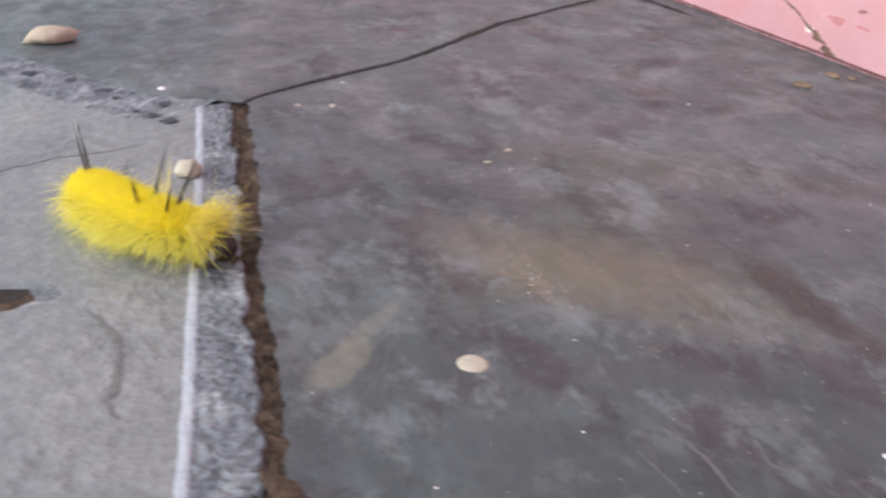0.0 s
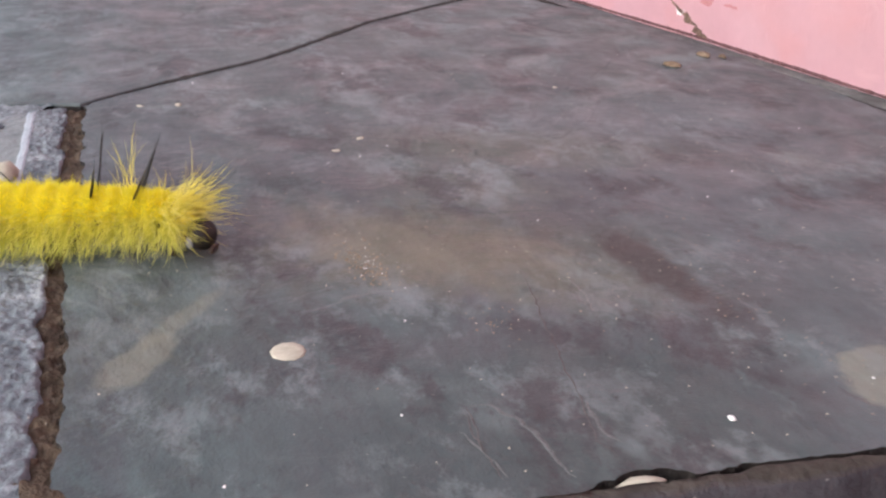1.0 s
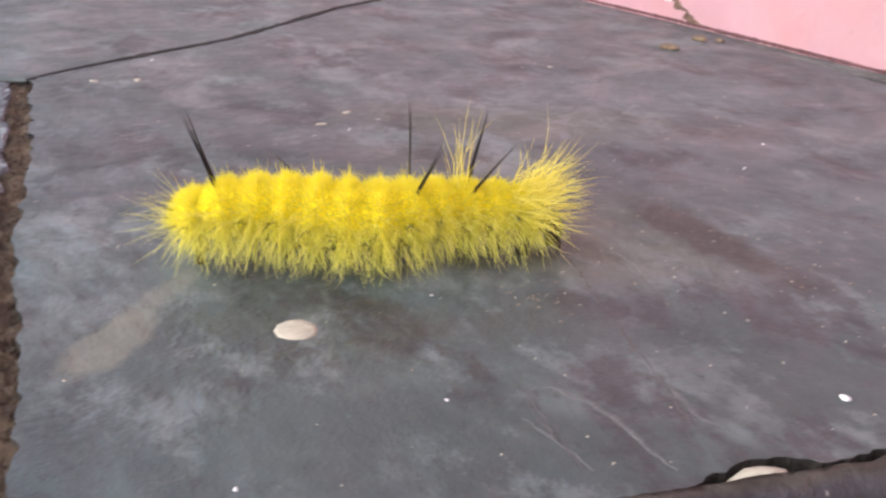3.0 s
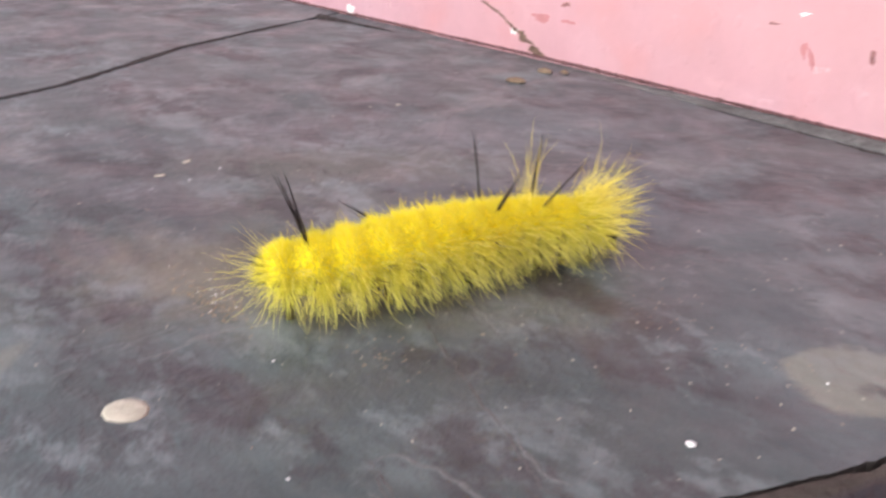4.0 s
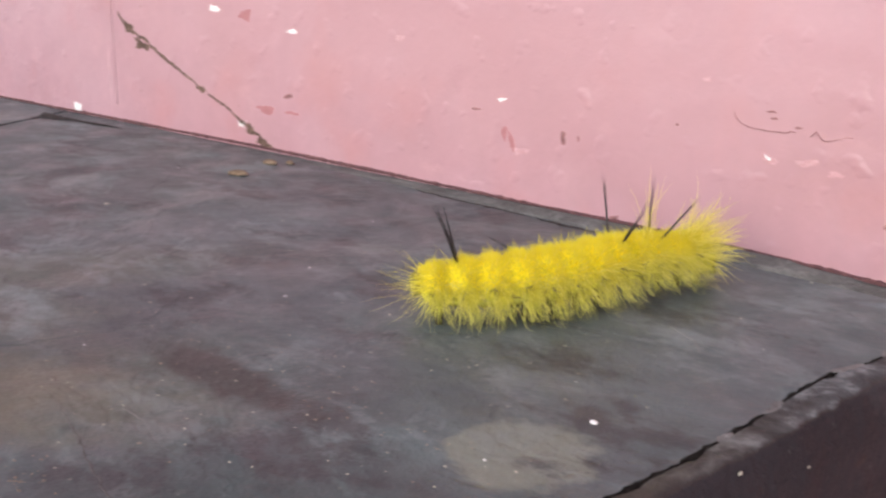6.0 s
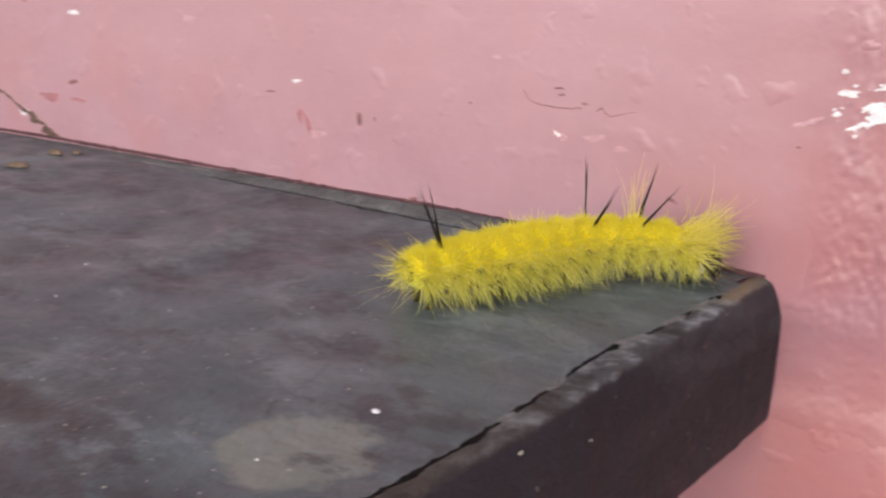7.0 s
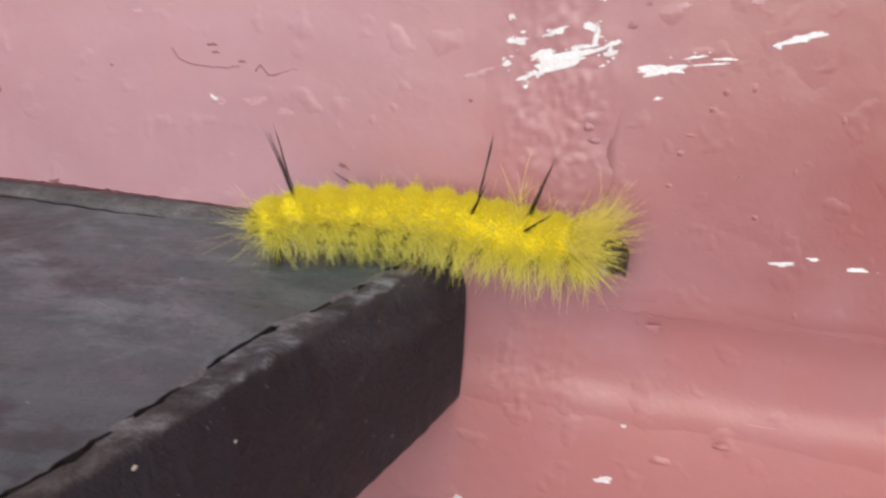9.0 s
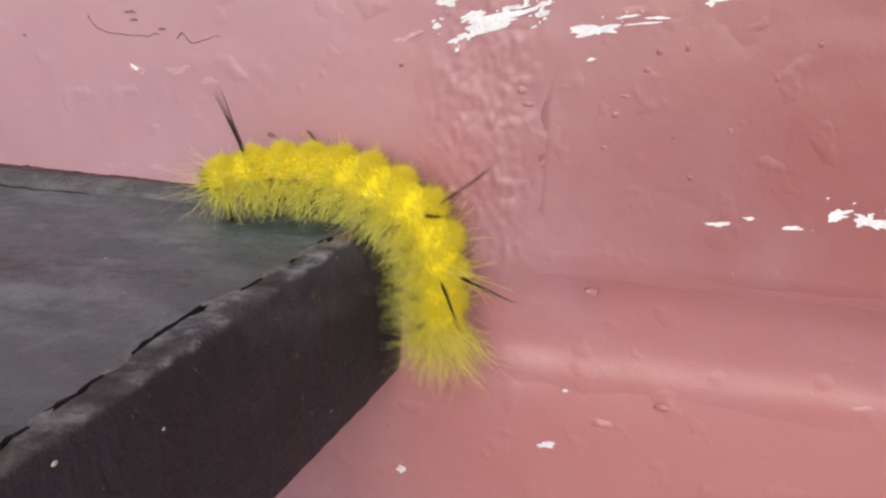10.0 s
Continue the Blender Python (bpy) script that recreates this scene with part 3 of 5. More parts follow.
def edging_mesh():
    line = wobble(OUTER, 1.0, 0.18, 31.0, 0.35)
    inner = wobble([(x - 0.0, y) for x, y in CRACK], 1.1, 0.1, 33.0, 0.55)
    ys = [p[1] for p in inner]
    xs = [p[0] for p in inner]
    verts, faces = [], []
    for x, y in line:
        start = float(np.interp(y, ys, xs)) + 0.16 + 0.22 * noise.noise((y * 1.1, 2.0, 37.0)) + (1.0 * max(0.0, noise.noise((y * 0.21, 0.0, 37.0)) - 0.02) if y < -64 else 1.3 * max(0.0, noise.noise((y * 0.21, 0.0, 37.0)) - 0.16)) + (1.9 * math.exp(-(((y + 110.5) / 4.2) ** 4))) if y > -188 else x - 3.0
        near = min(1.0, max(0.0, (-117.0 - y) / 3.0))
        start = min(start, x - 1.2) if near == 0 else min(start * (1 - near) + near * (float(np.interp(y, ys, xs)) - 0.25 + 0.9 * max(0.0, noise.noise((y * 0.3, 4.0, 37.0)) - 0.15)), x - 1.2)
        bulge = 0.14 * noise.noise((0.3 * y, 0.0, 35.0))
        pit = 0.10 * noise.noise((0.9 * y, 0.0, 39.0))
        prof = [(start, -3.0), (start + 0.05, -0.35 + pit), (start + 0.35, -0.02 + pit + 0.07 * near), (x - 1.0, 0.02 + 0.4 * bulge + 0.05 * near), (x - 0.3, -0.08 + 0.4 * bulge), (x + 0.25, -0.34 + 0.4 * bulge), (x + 0.75, -0.85), (x + 1.35, -2.2), (x + 2.2 + bulge, -5.0), (x + 2.3 + bulge, -10), (x + 2.3 - bulge, -15), (x + 2.2, -20.3), (x + 1.8, -20.9), (x - 18, -20.9)]
        for px, pz in prof:
            uneven = (0.07 if pz > -1.5 else 0.14) * noise.noise((px * 0.9, y * 0.9, pz * 0.9 + 47.0)) + 0.05 * noise.noise((px * 2.1, y * 2.1, pz * 2.1))
            verts.append(((px + uneven) * MM, y * MM, (pz + 0.7 * uneven) * MM))
    w = 14
    faces = [(i * w + j, (i + 1) * w + j, (i + 1) * w + j + 1, i * w + j + 1) for i in range(len(line) - 1) for j in range(w - 1)]
    faces.append(tuple(range((len(line) - 1) * w, len(line) * w)))
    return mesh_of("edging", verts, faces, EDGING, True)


edging = tagged(new("trim_edging", edging_mesh()), "dark brown rust-spotted edging along the step's front", "edging", kind="structure")

# ---- the wall: painted brick, courses with flush joints ----
def wall_body():
    """The mortar between the bricks under thick paint: coarse in the upright joint, hollow in the bed joints."""
    xs = np.concatenate([np.arange(-1500, -620, 40.0), np.arange(-620, 30, 6.0), np.arange(30, 44, 0.6), np.arange(44, 72, 0.36), np.arange(72, 130, 0.6), np.arange(130, 301, 6.0), np.arange(320, 1500, 40.0)])
    zs = np.concatenate([np.arange(-180, -30, 6.0), np.arange(-30, 60, 0.5), np.arange(60, 262, 6.0), np.arange(270, 2300, 90.0)])
    verts, faces = [], []
    for z in zs:
        for x in xs:
            joint = max(0.0, min(1.0, (67.4 - x) / 4)) * max(0.0, min(1.0, (x - 51.6) / 4)) * (1.0 if z > -6 else 0.5)
            bed = math.exp(-(((z + 11.6) / 5.6) ** 4)) if 30 < x < 130 else 0.0
            lump = 0.08 * noise.noise((x * 0.16, z * 0.16, 41.0))
            if joint > 0:
                lump += joint * (0.14 * noise.noise((x * 0.3, z * 0.3, 43.0)) - 0.22 * max(0.0, noise.noise((x * 0.75, z * 0.65, 45.0)) + 0.02) - 0.40 * max(0.0, noise.noise((x * 1.2, z * 1.2, 46.0)) - 0.05))
            verts.append((x * MM, (0.12 + 0.05 * joint + 0.85 * bed * (1 - 0.3 * joint) + lump + bend(x)) * MM, z * MM))
    w, h = len(xs), len(zs)
    faces = [(j * w + i, j * w + i + 1, (j + 1) * w + i + 1, (j + 1) * w + i) for j in range(h - 1) for i in range(w - 1)]
    base = len(verts)
    corners = [0, w - 1, h * w - 1, (h - 1) * w]
    verts += [(verts[c][0], 0.1, verts[c][2]) for c in corners]
    faces += [(base + 3, base + 2, base + 1, base)]
    rims = [list(range(w)), [j * w + w - 1 for j in range(h)], [(h - 1) * w + i for i in range(w)][::-1], [j * w for j in range(h)][::-1]]
    for k, rim in enumerate(rims):
        faces.append(tuple(rim[::-1]) + (base + k, base + (k + 1) % 4))
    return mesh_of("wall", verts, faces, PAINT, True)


def brick_mesh(x0, x1, z0, z1, seed, curds=0.15, proud=0.0):
    """A painted brick face, its arrises softened under many coats."""
    nx, nz = max(8, int((x1 - x0) / 1.3)), max(8, int((z1 - z0) / 1.3))
    verts, faces = [], []
    for j in range(nz + 1):
        for i in range(nx + 1):
            x, z = x0 + (x1 - x0) * i / nx, z0 + (z1 - z0) * j / nz
            d = min(x - x0, x1 - x, z - z0, z1 - z)
            soft = (0.22 if curds > 0.5 or x > x1 - 12 else 0.03) * math.exp(-max(min(x - x0, x1 - x), 0) / 2.4) + 0.55 * math.exp(-((max(z - z0, 0) / 0.7) ** 1.5)) + 0.75 * math.exp(-((max(z1 - z, 0) / 4.2) ** 1.4))
            y = soft + 0.22 * noise.noise((x * 0.045, z * 0.045, seed)) + 0.06 * noise.noise((x * 0.21, z * 0.21, seed))
            dent = max(0.0, noise.noise((x * 0.13, z * 0.13, seed + 9)) - 0.42) * 0.8
            # drips and curds of paint
            dent -= curds * (0.22 * max(0.0, noise.noise((x * 0.26, z * 0.20, seed + 2)) - 0.34) + 0.45 * max(0.0, noise.noise((x * 0.6, z * 0.5, seed + 6)) - 0.36))
            e = 0.30 * noise.noise((x * 0.12, z * 0.12, seed + 4)) if d < 1e-6 else 0.0
            verts.append(((x + (e if i in (0, nx) else 0)) * MM, (y + dent + proud + bend(x)) * MM, (z + (e if j in (0, nz) else 0)) * MM))
    w = nx + 1
    faces = [(j * w + i, j * w + i + 1, (j + 1) * w + i + 1, (j + 1) * w + i) for j in range(nz) for i in range(nx)]
    rim = [i for i in range(w)] + [j * w + nx for j in range(1, nz + 1)] + [nz * w + i for i in range(nx - 1, -1, -1)] + [j * w for j in range(nz - 1, 0, -1)]
    base = len(verts)
    verts += [(verts[k][0], 0.012, verts[k][2]) for k in rim]
    n = len(rim)
    faces += [(rim[(k + 1) % n], rim[k], base + k, base + (k + 1) % n) for k in range(n)]
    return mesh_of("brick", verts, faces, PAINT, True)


wall = tagged(new("wall_north", wall_body()), "pink-painted brick wall with chipped and grimy paint", "wall", kind="structure")
for course in range(-2, 4):
    z0 = -5.2 + 70.5 * course
    z1 = z0 + 58.0
    shift = 66.3 if course % 2 == 0 else -47.0
    for k in range(-3, 2):
        x0 = shift + 228.0 * k
        if x0 > 260 or x0 + 214.6 < -600:
            continue
        wide = 11.5 if course == 0 and k == -1 else 0.0
        part("brick", brick_mesh(max(x0 - wide, -610), min(x0 + 214.6, 296), max(z0, -176), min(z1, 255), 50.0 + 7 * course + k, 1.0 if k == 0 and course == 0 else 0.15, -0.35 if course < 0 else 0.0), wall)

# ---- ground far below and around ----
ground_bm = bmesh.new()
bmesh.ops.create_grid(ground_bm, x_segments=8, y_segments=8, size=60.0)
bmesh.ops.translate(ground_bm, verts=ground_bm.verts[:], vec=(0, 0, -0.175))
tagged(new("ground", from_bm("ground", ground_bm, GROUND)), "pale concrete paving below the step", "paving", kind="structure")
riser = slab_mesh("riser", [(-880, -0.5), (-880, -400), (-90, -400), (-60, -300), (-40, -235), (-20, -160), (0, -80), (5, -0.5)], -20.0, -175, 0.5, PAINT)
tagged(new("riser", riser), "pink-painted masonry under the step", "riser", kind="structure")

# ---- marks on the wall: bare chips, cracks and grime ----
def flake(name, cx, cz, rx, rz, turn, seed, material, lift=0.03, ragged=0.5, count=34):
    """A thin ragged patch on the wall's face at (cx, cz) mm."""
    c, s = math.cos(radians(turn)), math.sin(radians(turn))
    rings = []
    for f, y in ((1.0, 0.35), (0.9, -lift), (0.45, -lift * 1.25)):
        ring = []
        for k in range(count):
            a = 2 * math.pi * k / count
            r = f * (1 + ragged * (noise.noise((1.6 * math.cos(a), 1.6 * math.sin(a), seed)) + 0.5 * noise.noise((4 * math.cos(a), 4 * math.sin(a), seed))))
            u, v = rx * r * math.cos(a), rz * r * math.sin(a)
            ring.append(((cx + u * c - v * s) * MM, (y + bend(cx + u * c - v * s) - (0.45 if cz < -18 else 0.0)) * MM, (cz + u * s + v * c) * MM))
        rings += ring
    faces = [(f * count + k, f * count + (k + 1) % count, (f + 1) * count + (k + 1) % count, (f + 1) * count + k) for f in range(2) for k in range(count)]
    faces.append(tuple(2 * count + k for k in range(count)))
    return mesh_of(name, rings, faces, material)


CHIPS_BY_JOINT = [
    (61.0, 24.7, 3.93, 0.80, 17), (57.9, 25.1, 1.65, 0.55, 20), (58.8, 27.6, 1.50, 0.42, 18), (54.6, 26.4, 1.26, 0.42, 5), (53.4, 23.7, 0.71, 0.28, 25),
    (63.0, 28.6, 0.93, 0.33, -20), (63.9, 27.5, 0.33, 0.79, -10), (65.9, 26.7, 1.05, 0.33, 15), (65.6, 25.7, 0.92, 0.26, 10), (56.7, 22.6, 2.09, 0.36, 20),
    (56.1, 21.1, 0.63, 0.21, 10), (64.3, 31.9, 0.59, 0.33, -20), (53.7, 29.2, 0.42, 0.35, 40), (62.2, 26.1, 1.34, 0.27, 15)]
CHIPS_PAST_JOINT = [
    (71.9, 24.3, 2.80, 0.62, 8), (75.4, 25.9, 1.37, 0.19, 12), (78.5, 25.9, 1.34, 0.15, 5), (77.1, 25.2, 1.97, 0.12, 8), (73.8, 33.1, 1.60, 0.25, 22),
    (75.9, 33.8, 0.97, 0.36, 12), (76.3, 32.5, 0.36, 0.18, 0), (84.2, 27.8, 0.53, 0.29, 20), (86.7, 28.8, 2.07, 0.42, 18), (71.7, 20.9, 0.58, 0.19, 15),
    (69.8, -28.5, 1.11, 0.52, 10), (87.7, 3.1, 1.32, 0.26, 5), (91.0, 4.1, 0.62, 0.18, 5), (95.5, 3.5, 1.82, 0.32, 0), (100.1, 5.4, 1.89, 0.66, 5),
    (103.8, 5.2, 1.98, 0.70, -10), (98.3, 4.5, 0.84, 0.24, 30), (108.5, 5.6, 3.0, 0.5, 8)]
CHIPS_FAR = [
    (50.3, -35.5, 0.57, 0.41, 0), (71.6, -20.5, 0.29, 0.22, 0), (33.6, 20.4, 0.72, 0.48, 35), (13.5, 16.3, 0.60, 0.32, -20), (-100.7, 28.2, 2.2, 0.55, 0),
    (-39.1, 19.6, 1.2, 0.30, 8), (-120.2, 5.3, 1.6, 0.9, 10), (-193.0, 1.9, 1.9, 1.5, 0), (-129.2, 32.0, 2.0, 0.7, 0)]
for x, z, rx, rz, turn in CHIPS_BY_JOINT + CHIPS_PAST_JOINT + CHIPS_FAR:
    part("paint_chip", flake("paint_chip", x, z, rx, rz, turn, x + z, CHIP, 0.05, 0.85, 46), wall, "bare white chip in the paint")
# crumbs of bare plaster strewn round the largest chips
FLAKES = random.Random(5)
for x, z, rx, rz, turn in CHIPS_BY_JOINT[:10] + CHIPS_PAST_JOINT[:2] + CHIPS_PAST_JOINT[14:16]:
    for _ in range(4):
        u, v = FLAKES.gauss(0, 0.8) * rx, FLAKES.gauss(0, 1.3) * max(rz, 0.4)
        size = FLAKES.uniform(0.10, 0.34)
        part("paint_chip", flake("paint_chip", x + u, z + v + 0.3 * u, size, size * FLAKES.uniform(0.3, 0.6), FLAKES.uniform(0, 40), x + z + u, CHIP, 0.05, 0.8, 12), wall, "small bare chip in the paint")
for x, z, rx, rz, turn in ((33.7, 16.2, 1.13, 1.0, 60), (73.4, 31.5, 0.87, 0.31, 15), (81.7, 32.6, 0.82, 0.53, 30), (13.9, 16.1, 1.3, 0.6, -15), (20.0, 16.4, 2.4, 0.4, 5), (-34.5, 10.4, 1.8, 0.6, 10), (2.2, 27.0, 0.6, 0.4, 0), (-66.9, 28.9, 1.28, 0.70, 0), (49.6, 22.0, 1.9, 0.35, 20), (24.0, 15.2, 1.0, 0.5, 0)):
    part("rubbed_spot", flake("rubbed_spot", x, z, rx, rz, turn, x + z, RUBBED, 0.03, 0.9, 24), wall, "pale rubbed spot in the paint")
for x, z, rx, rz, turn in ((-24.8, 14.4, 0.60, 1.35, 10), (-21.6, 14.6, 0.36, 0.6, 0), (13.4, 23.2, 0.80, 0.18, 0), (13.8, 22.3, 0.7, 0.18, 5), (24.5, 29.9, 0.45, 0.26, 20), (26.1, 28.3, 0.45, 0.26, 10), (-2.3, 19.4, 0.3, 0.2, 0), (49.1, 18.8, 0.33, 0.2, 0), (81.7, 12.7, 0.31, 0.19, 10), (-13.3, 1.9, 1.3, 0.31, 15), (32.4, 8.9, 0.8, 0.3, -30), (69.6, 31.4, 0.38, 0.19, 10), (17.7, 21.3, 0.5, 0.2, 0), (-103.1, 13.7, 1.5, 0.6, 5), (-45.7, 17.1, 1.3, 0.22, 5), (92.0, 12.2, 0.4, 0.3, 0)):
    part("grime_spot", flake("grime_spot", x, z, rx, rz, turn, x - z, GRIME, 0.04, 0.9, 20), wall, "dark grime spot")
for x, z, rx, rz, turn in ((-38.3, 13.4, 0.6, 1.5, 8), (-102.0, 9.9, 2.5, 0.5, 0), (-111.3, 9.7, 2.8, 1.1, 0), (-116.7, 31.3, 2.9, 1.5, 0), (-36.6, 12.0, 0.6, 1.6, 20), (74.0, -7.0, 0.8, 0.5, 0)):
    part("stain", flake("stain", x, z, rx, rz, turn, x - z, STAIN, 0.03, 0.9, 24), wall, "dull red stain on the paint")


def lump_mesh(cx, cz, rx, rz, seed, high):
    """A drip or curd in the paint: a low uneven mound on the wall's face."""
    verts, faces = [], []
    rings, count = 5, 16
    for r in range(rings + 1):
        f = r / rings
        for k in range(count):
            a = 2 * math.pi * k / count
            edge = 1 + 0.35 * noise.noise((1.5 * math.cos(a), 1.5 * math.sin(a), seed))
            y = 0.30 - (0.40 if cz < -18 else 0.0) - (0.30 + high) * (1 - f * f) ** 1.5 * (1 + 0.3 * noise.noise((3 * f * math.cos(a), 3 * f * math.sin(a), seed + 5)))
            verts.append(((cx + f * edge * rx * math.cos(a)) * MM, (y + bend(cx)) * MM, (cz + f * edge * rz * math.sin(a)) * MM))
    for r in range(rings):
        for k in range(count):
            j = (k + 1) % count
            faces.append((r * count + k, r * count + j, (r + 1) * count + j, (r + 1) * count + k))
    return mesh_of("paint_lump", verts, faces, PAINT, True)


for x, z, rx, rz in ((56.2, 32.5, 1.5, 1.1), (63.8, 16.9, 0.8, 0.7), (64.7, 15.3, 1.0, 0.5), (74.9, 14.8, 0.9, 0.8), (78.0, 20.2, 0.9, 0.6), (79.2, 22.2, 0.7, 0.8), (76.6, 32.6, 0.9, 0.6), (82.2, 22.9, 0.6, 1.1), (87.7, 14.0, 0.6, 0.9), (73.9, 10.9, 0.7, 0.5), (68.0, 29.0, 0.8, 0.8), (75.8, 17.0, 1.2, 0.4), (89.9, -3.0, 0.6, 0.9), (83.6, -21.1, 1.0, 0.4), (76.5, -24.5, 1.6, 0.7), (92.0, 20.0, 0.7, 1.4), (96.0, 24.0, 0.8, 0.8), (84.0, 8.2, 0.6, 0.7)):
    part("paint_lump", lump_mesh(x, z, 1.15 * rx, 1.15 * rz, x - z, 0.13), wall)


def thread(name, points, width, seed, material, lift=0.08, uneven=0.5):
    """A thin uneven line on the wall's face through (x, z) points in mm."""
    line = wobble(points, 0.8, uneven, seed, 0.6)
    verts = []
    for x, z in line:
        w = width * (0.55 + 0.9 * abs(noise.noise((x * 0.9, z * 0.9, seed))))
        verts += [(x * MM, (bend(x) + y) * MM, (z + w * f) * MM) for f, y in ((-1, 0.3), (-0.4, -lift), (0.4, -lift), (1, 0.3))]
    faces = [(i * 4 + j, (i + 1) * 4 + j, (i + 1) * 4 + j + 1, i * 4 + j + 1) for i in range(len(line) - 1) for j in range(3)]
    return mesh_of(name, verts, faces, material)


SOIL = stony("crack_soil", (0.060, 0.036, 0.028), (0.120, 0.076, 0.058), (0.24, 0.16, 0.12), 700, 0.0006)
for x, z, rx, rz, turn in ((-165.5, 25.8, 2.2, 1.2, -25), (-159.5, 21.6, 3.2, 1.2, -10), (-135.5, 12.3, 2.4, 0.8, -25), (-117.5, 4.6, 2.2, 1.3, -30), (-112.5, 1.4, 2.6, 1.0, -10)):
    part("soil_patch", flake("soil_patch", x, z, rx, rz, turn, x, SOIL, 0.12, 0.9, 20), wall, "brown soil in the crack")
part("crack", thread("crack", [(-170, 29.0), (-165.3, 25.3), (-158.5, 22.9), (-149.8, 18.6), (-142.7, 15.6), (-135.1, 12.2), (-125, 8.4), (-119.8, 5.5), (-113.6, 3.0), (-112.5, 0.6)], 1.1, 71.0, SOIL), wall, "dirty crack in the paint")
part("scratch", thread("scratch", [(7.1, 22.3), (8.4, 21.1), (10.7, 20.5), (13.4, 20.3), (17.3, 20.6)], 0.11, 73.0, GRIME), wall, "thin dark scratch")
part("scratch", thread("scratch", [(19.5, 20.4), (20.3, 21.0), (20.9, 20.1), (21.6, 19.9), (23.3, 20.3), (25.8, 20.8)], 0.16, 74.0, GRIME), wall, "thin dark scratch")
part("joint_crack", thread("joint_crack", [(67, -5.2), (73.1, -5.6), (79.8, -5.3), (86.3, -5.2), (93.2, -5.0), (150, -5.3)], 0.18, 75.0, PAINT, -0.10), wall, "hairline crack along the mortar joint")


# dark strip laid in place of the shade between wall and fillet
part("foot_shade_line", thread("foot_shade_line", [(-420, 0.55), (-200, 0.5), (-105, 0.5), (-60, 0.95), (0, 1.35), (18, 1.25), (34, 0.75), (47, 0.1)], 0.75, 77.0, FOOT, 0.22, 0.05), wall, "dark strip painted for the shadow gap at the wall's foot")


for x, y, z, size in ((43.6, -62.7, -1.1, 0.5), (43.6, -55.2, -1.2, 0.5), (45.4, -51.5, -3.9, 0.4)):
    speck = new("speck", rock("speck", (size * 0.6, size * 1.3, size * 0.8), y, PEBBLE))
    speck.matrix_world = pose(x * MM, y * MM, z * MM)
    speck.parent = edging
    tagged(speck, "pale speck stuck to the edging")


PIT = stony("cement_pit", (0.030, 0.034, 0.046), (0.052, 0.058, 0.076), (0.085, 0.092, 0.112), 500, 0.0006)
DULL = stony("dull_crack", (0.105, 0.110, 0.112), (0.135, 0.141, 0.142), (0.165, 0.170, 0.170), 400, 0.0004, 0.6)
LEDGE = stony("slate_edge", (0.050, 0.044, 0.044), (0.075, 0.066, 0.066), (0.110, 0.100, 0.098), 300, 0.0003, 0.6)
SCRAPE = stony("slate_scrape", (0.13, 0.125, 0.125), (0.17, 0.165, 0.165), (0.22, 0.21, 0.21), 500, 0.0002, 0.6)


def floor_mark(name, points, width, material, seed, parent=floor, z=0.0, label=""):
    """A thin dark line on the slabs through (x, y) points in mm."""
    line = wobble(points, 0.8, 0.45, seed, 0.5)
    verts = []
    for k, (x, y) in enumerate(line):
        (ax, ay), (bx, by) = line[max(k - 1, 0)], line[min(k + 1, len(line) - 1)]
        d = max(math.hypot(bx - ax, by - ay), 1e-6)
        nx, ny = -(by - ay) / d, (bx - ax) / d
        end = min(1.0, 0.15 + 4 * k / len(line), 0.15 + 4 * (len(line) - 1 - k) / len(line))
        w = width * end * (0.5 + 0.9 * abs(noise.noise((x * 0.7, y * 0.7, seed))))
        verts += [((x + nx * w * f) * MM, (y + ny * w * f) * MM, (z + h) * MM) for f, h in ((-1, -0.05), (-0.4, 0.035), (0.4, 0.035), (1, -0.05))]
    faces = [(i * 4 + j, (i + 1) * 4 + j, (i + 1) * 4 + j + 1, i * 4 + j + 1) for i in range(len(line) - 1) for j in range(3)]
    return part(name, mesh_of(name, verts, faces, material), parent, label)


floor_mark("gap", [(-197, -13), (-190, -15.5), (-180, -13), (-160, -10.5)], 1.4, DARK, 81.0, z=0.18, label="dark gap by the wall")
floor_mark("gap", [(-113, -141.5), (-121, -128), (-133, -105), (-147, -88), (-163, -69.5), (-178, -44), (-190, -22)], 0.9, DARK, 82.0, z=0.16, label="dark joint")
for line, width in (([(-199, -13.0), (-193, -15.2), (-186, -14.6), (-181, -13.6)], 3.0), ([(-186, -30), (-181, -39), (-177, -46)], 1.5), ([(-160, -73), (-152, -83), (-148, -87)], 1.5), ([(-141, -95), (-136, -101)], 1.2), ([(-127, -117), (-122, -126.5), (-119.5, -130.5)], 1.3)):
    floor_mark("gap", line, width, DARK, 82.5 + width, z=0.20, label="wide dark stretch of the joint")
floor_mark("crack", [(-78, -200), (-81, -192), (-85, -183), (-86, -175.5), (-88.5, -168)], 0.5, LEDGE, 83.0, z=-0.08, label="crack in the pale slab")
floor_mark("crack", [(-28, -178), (-23, -175.6), (-17.4, -174), (-12, -174.2), (-7.5, -174.6), (-5.5, -175.8), (-1.2, -174.1)], 1.2, DULL, 84.0, z=-0.08, label="crack in the pale slab")


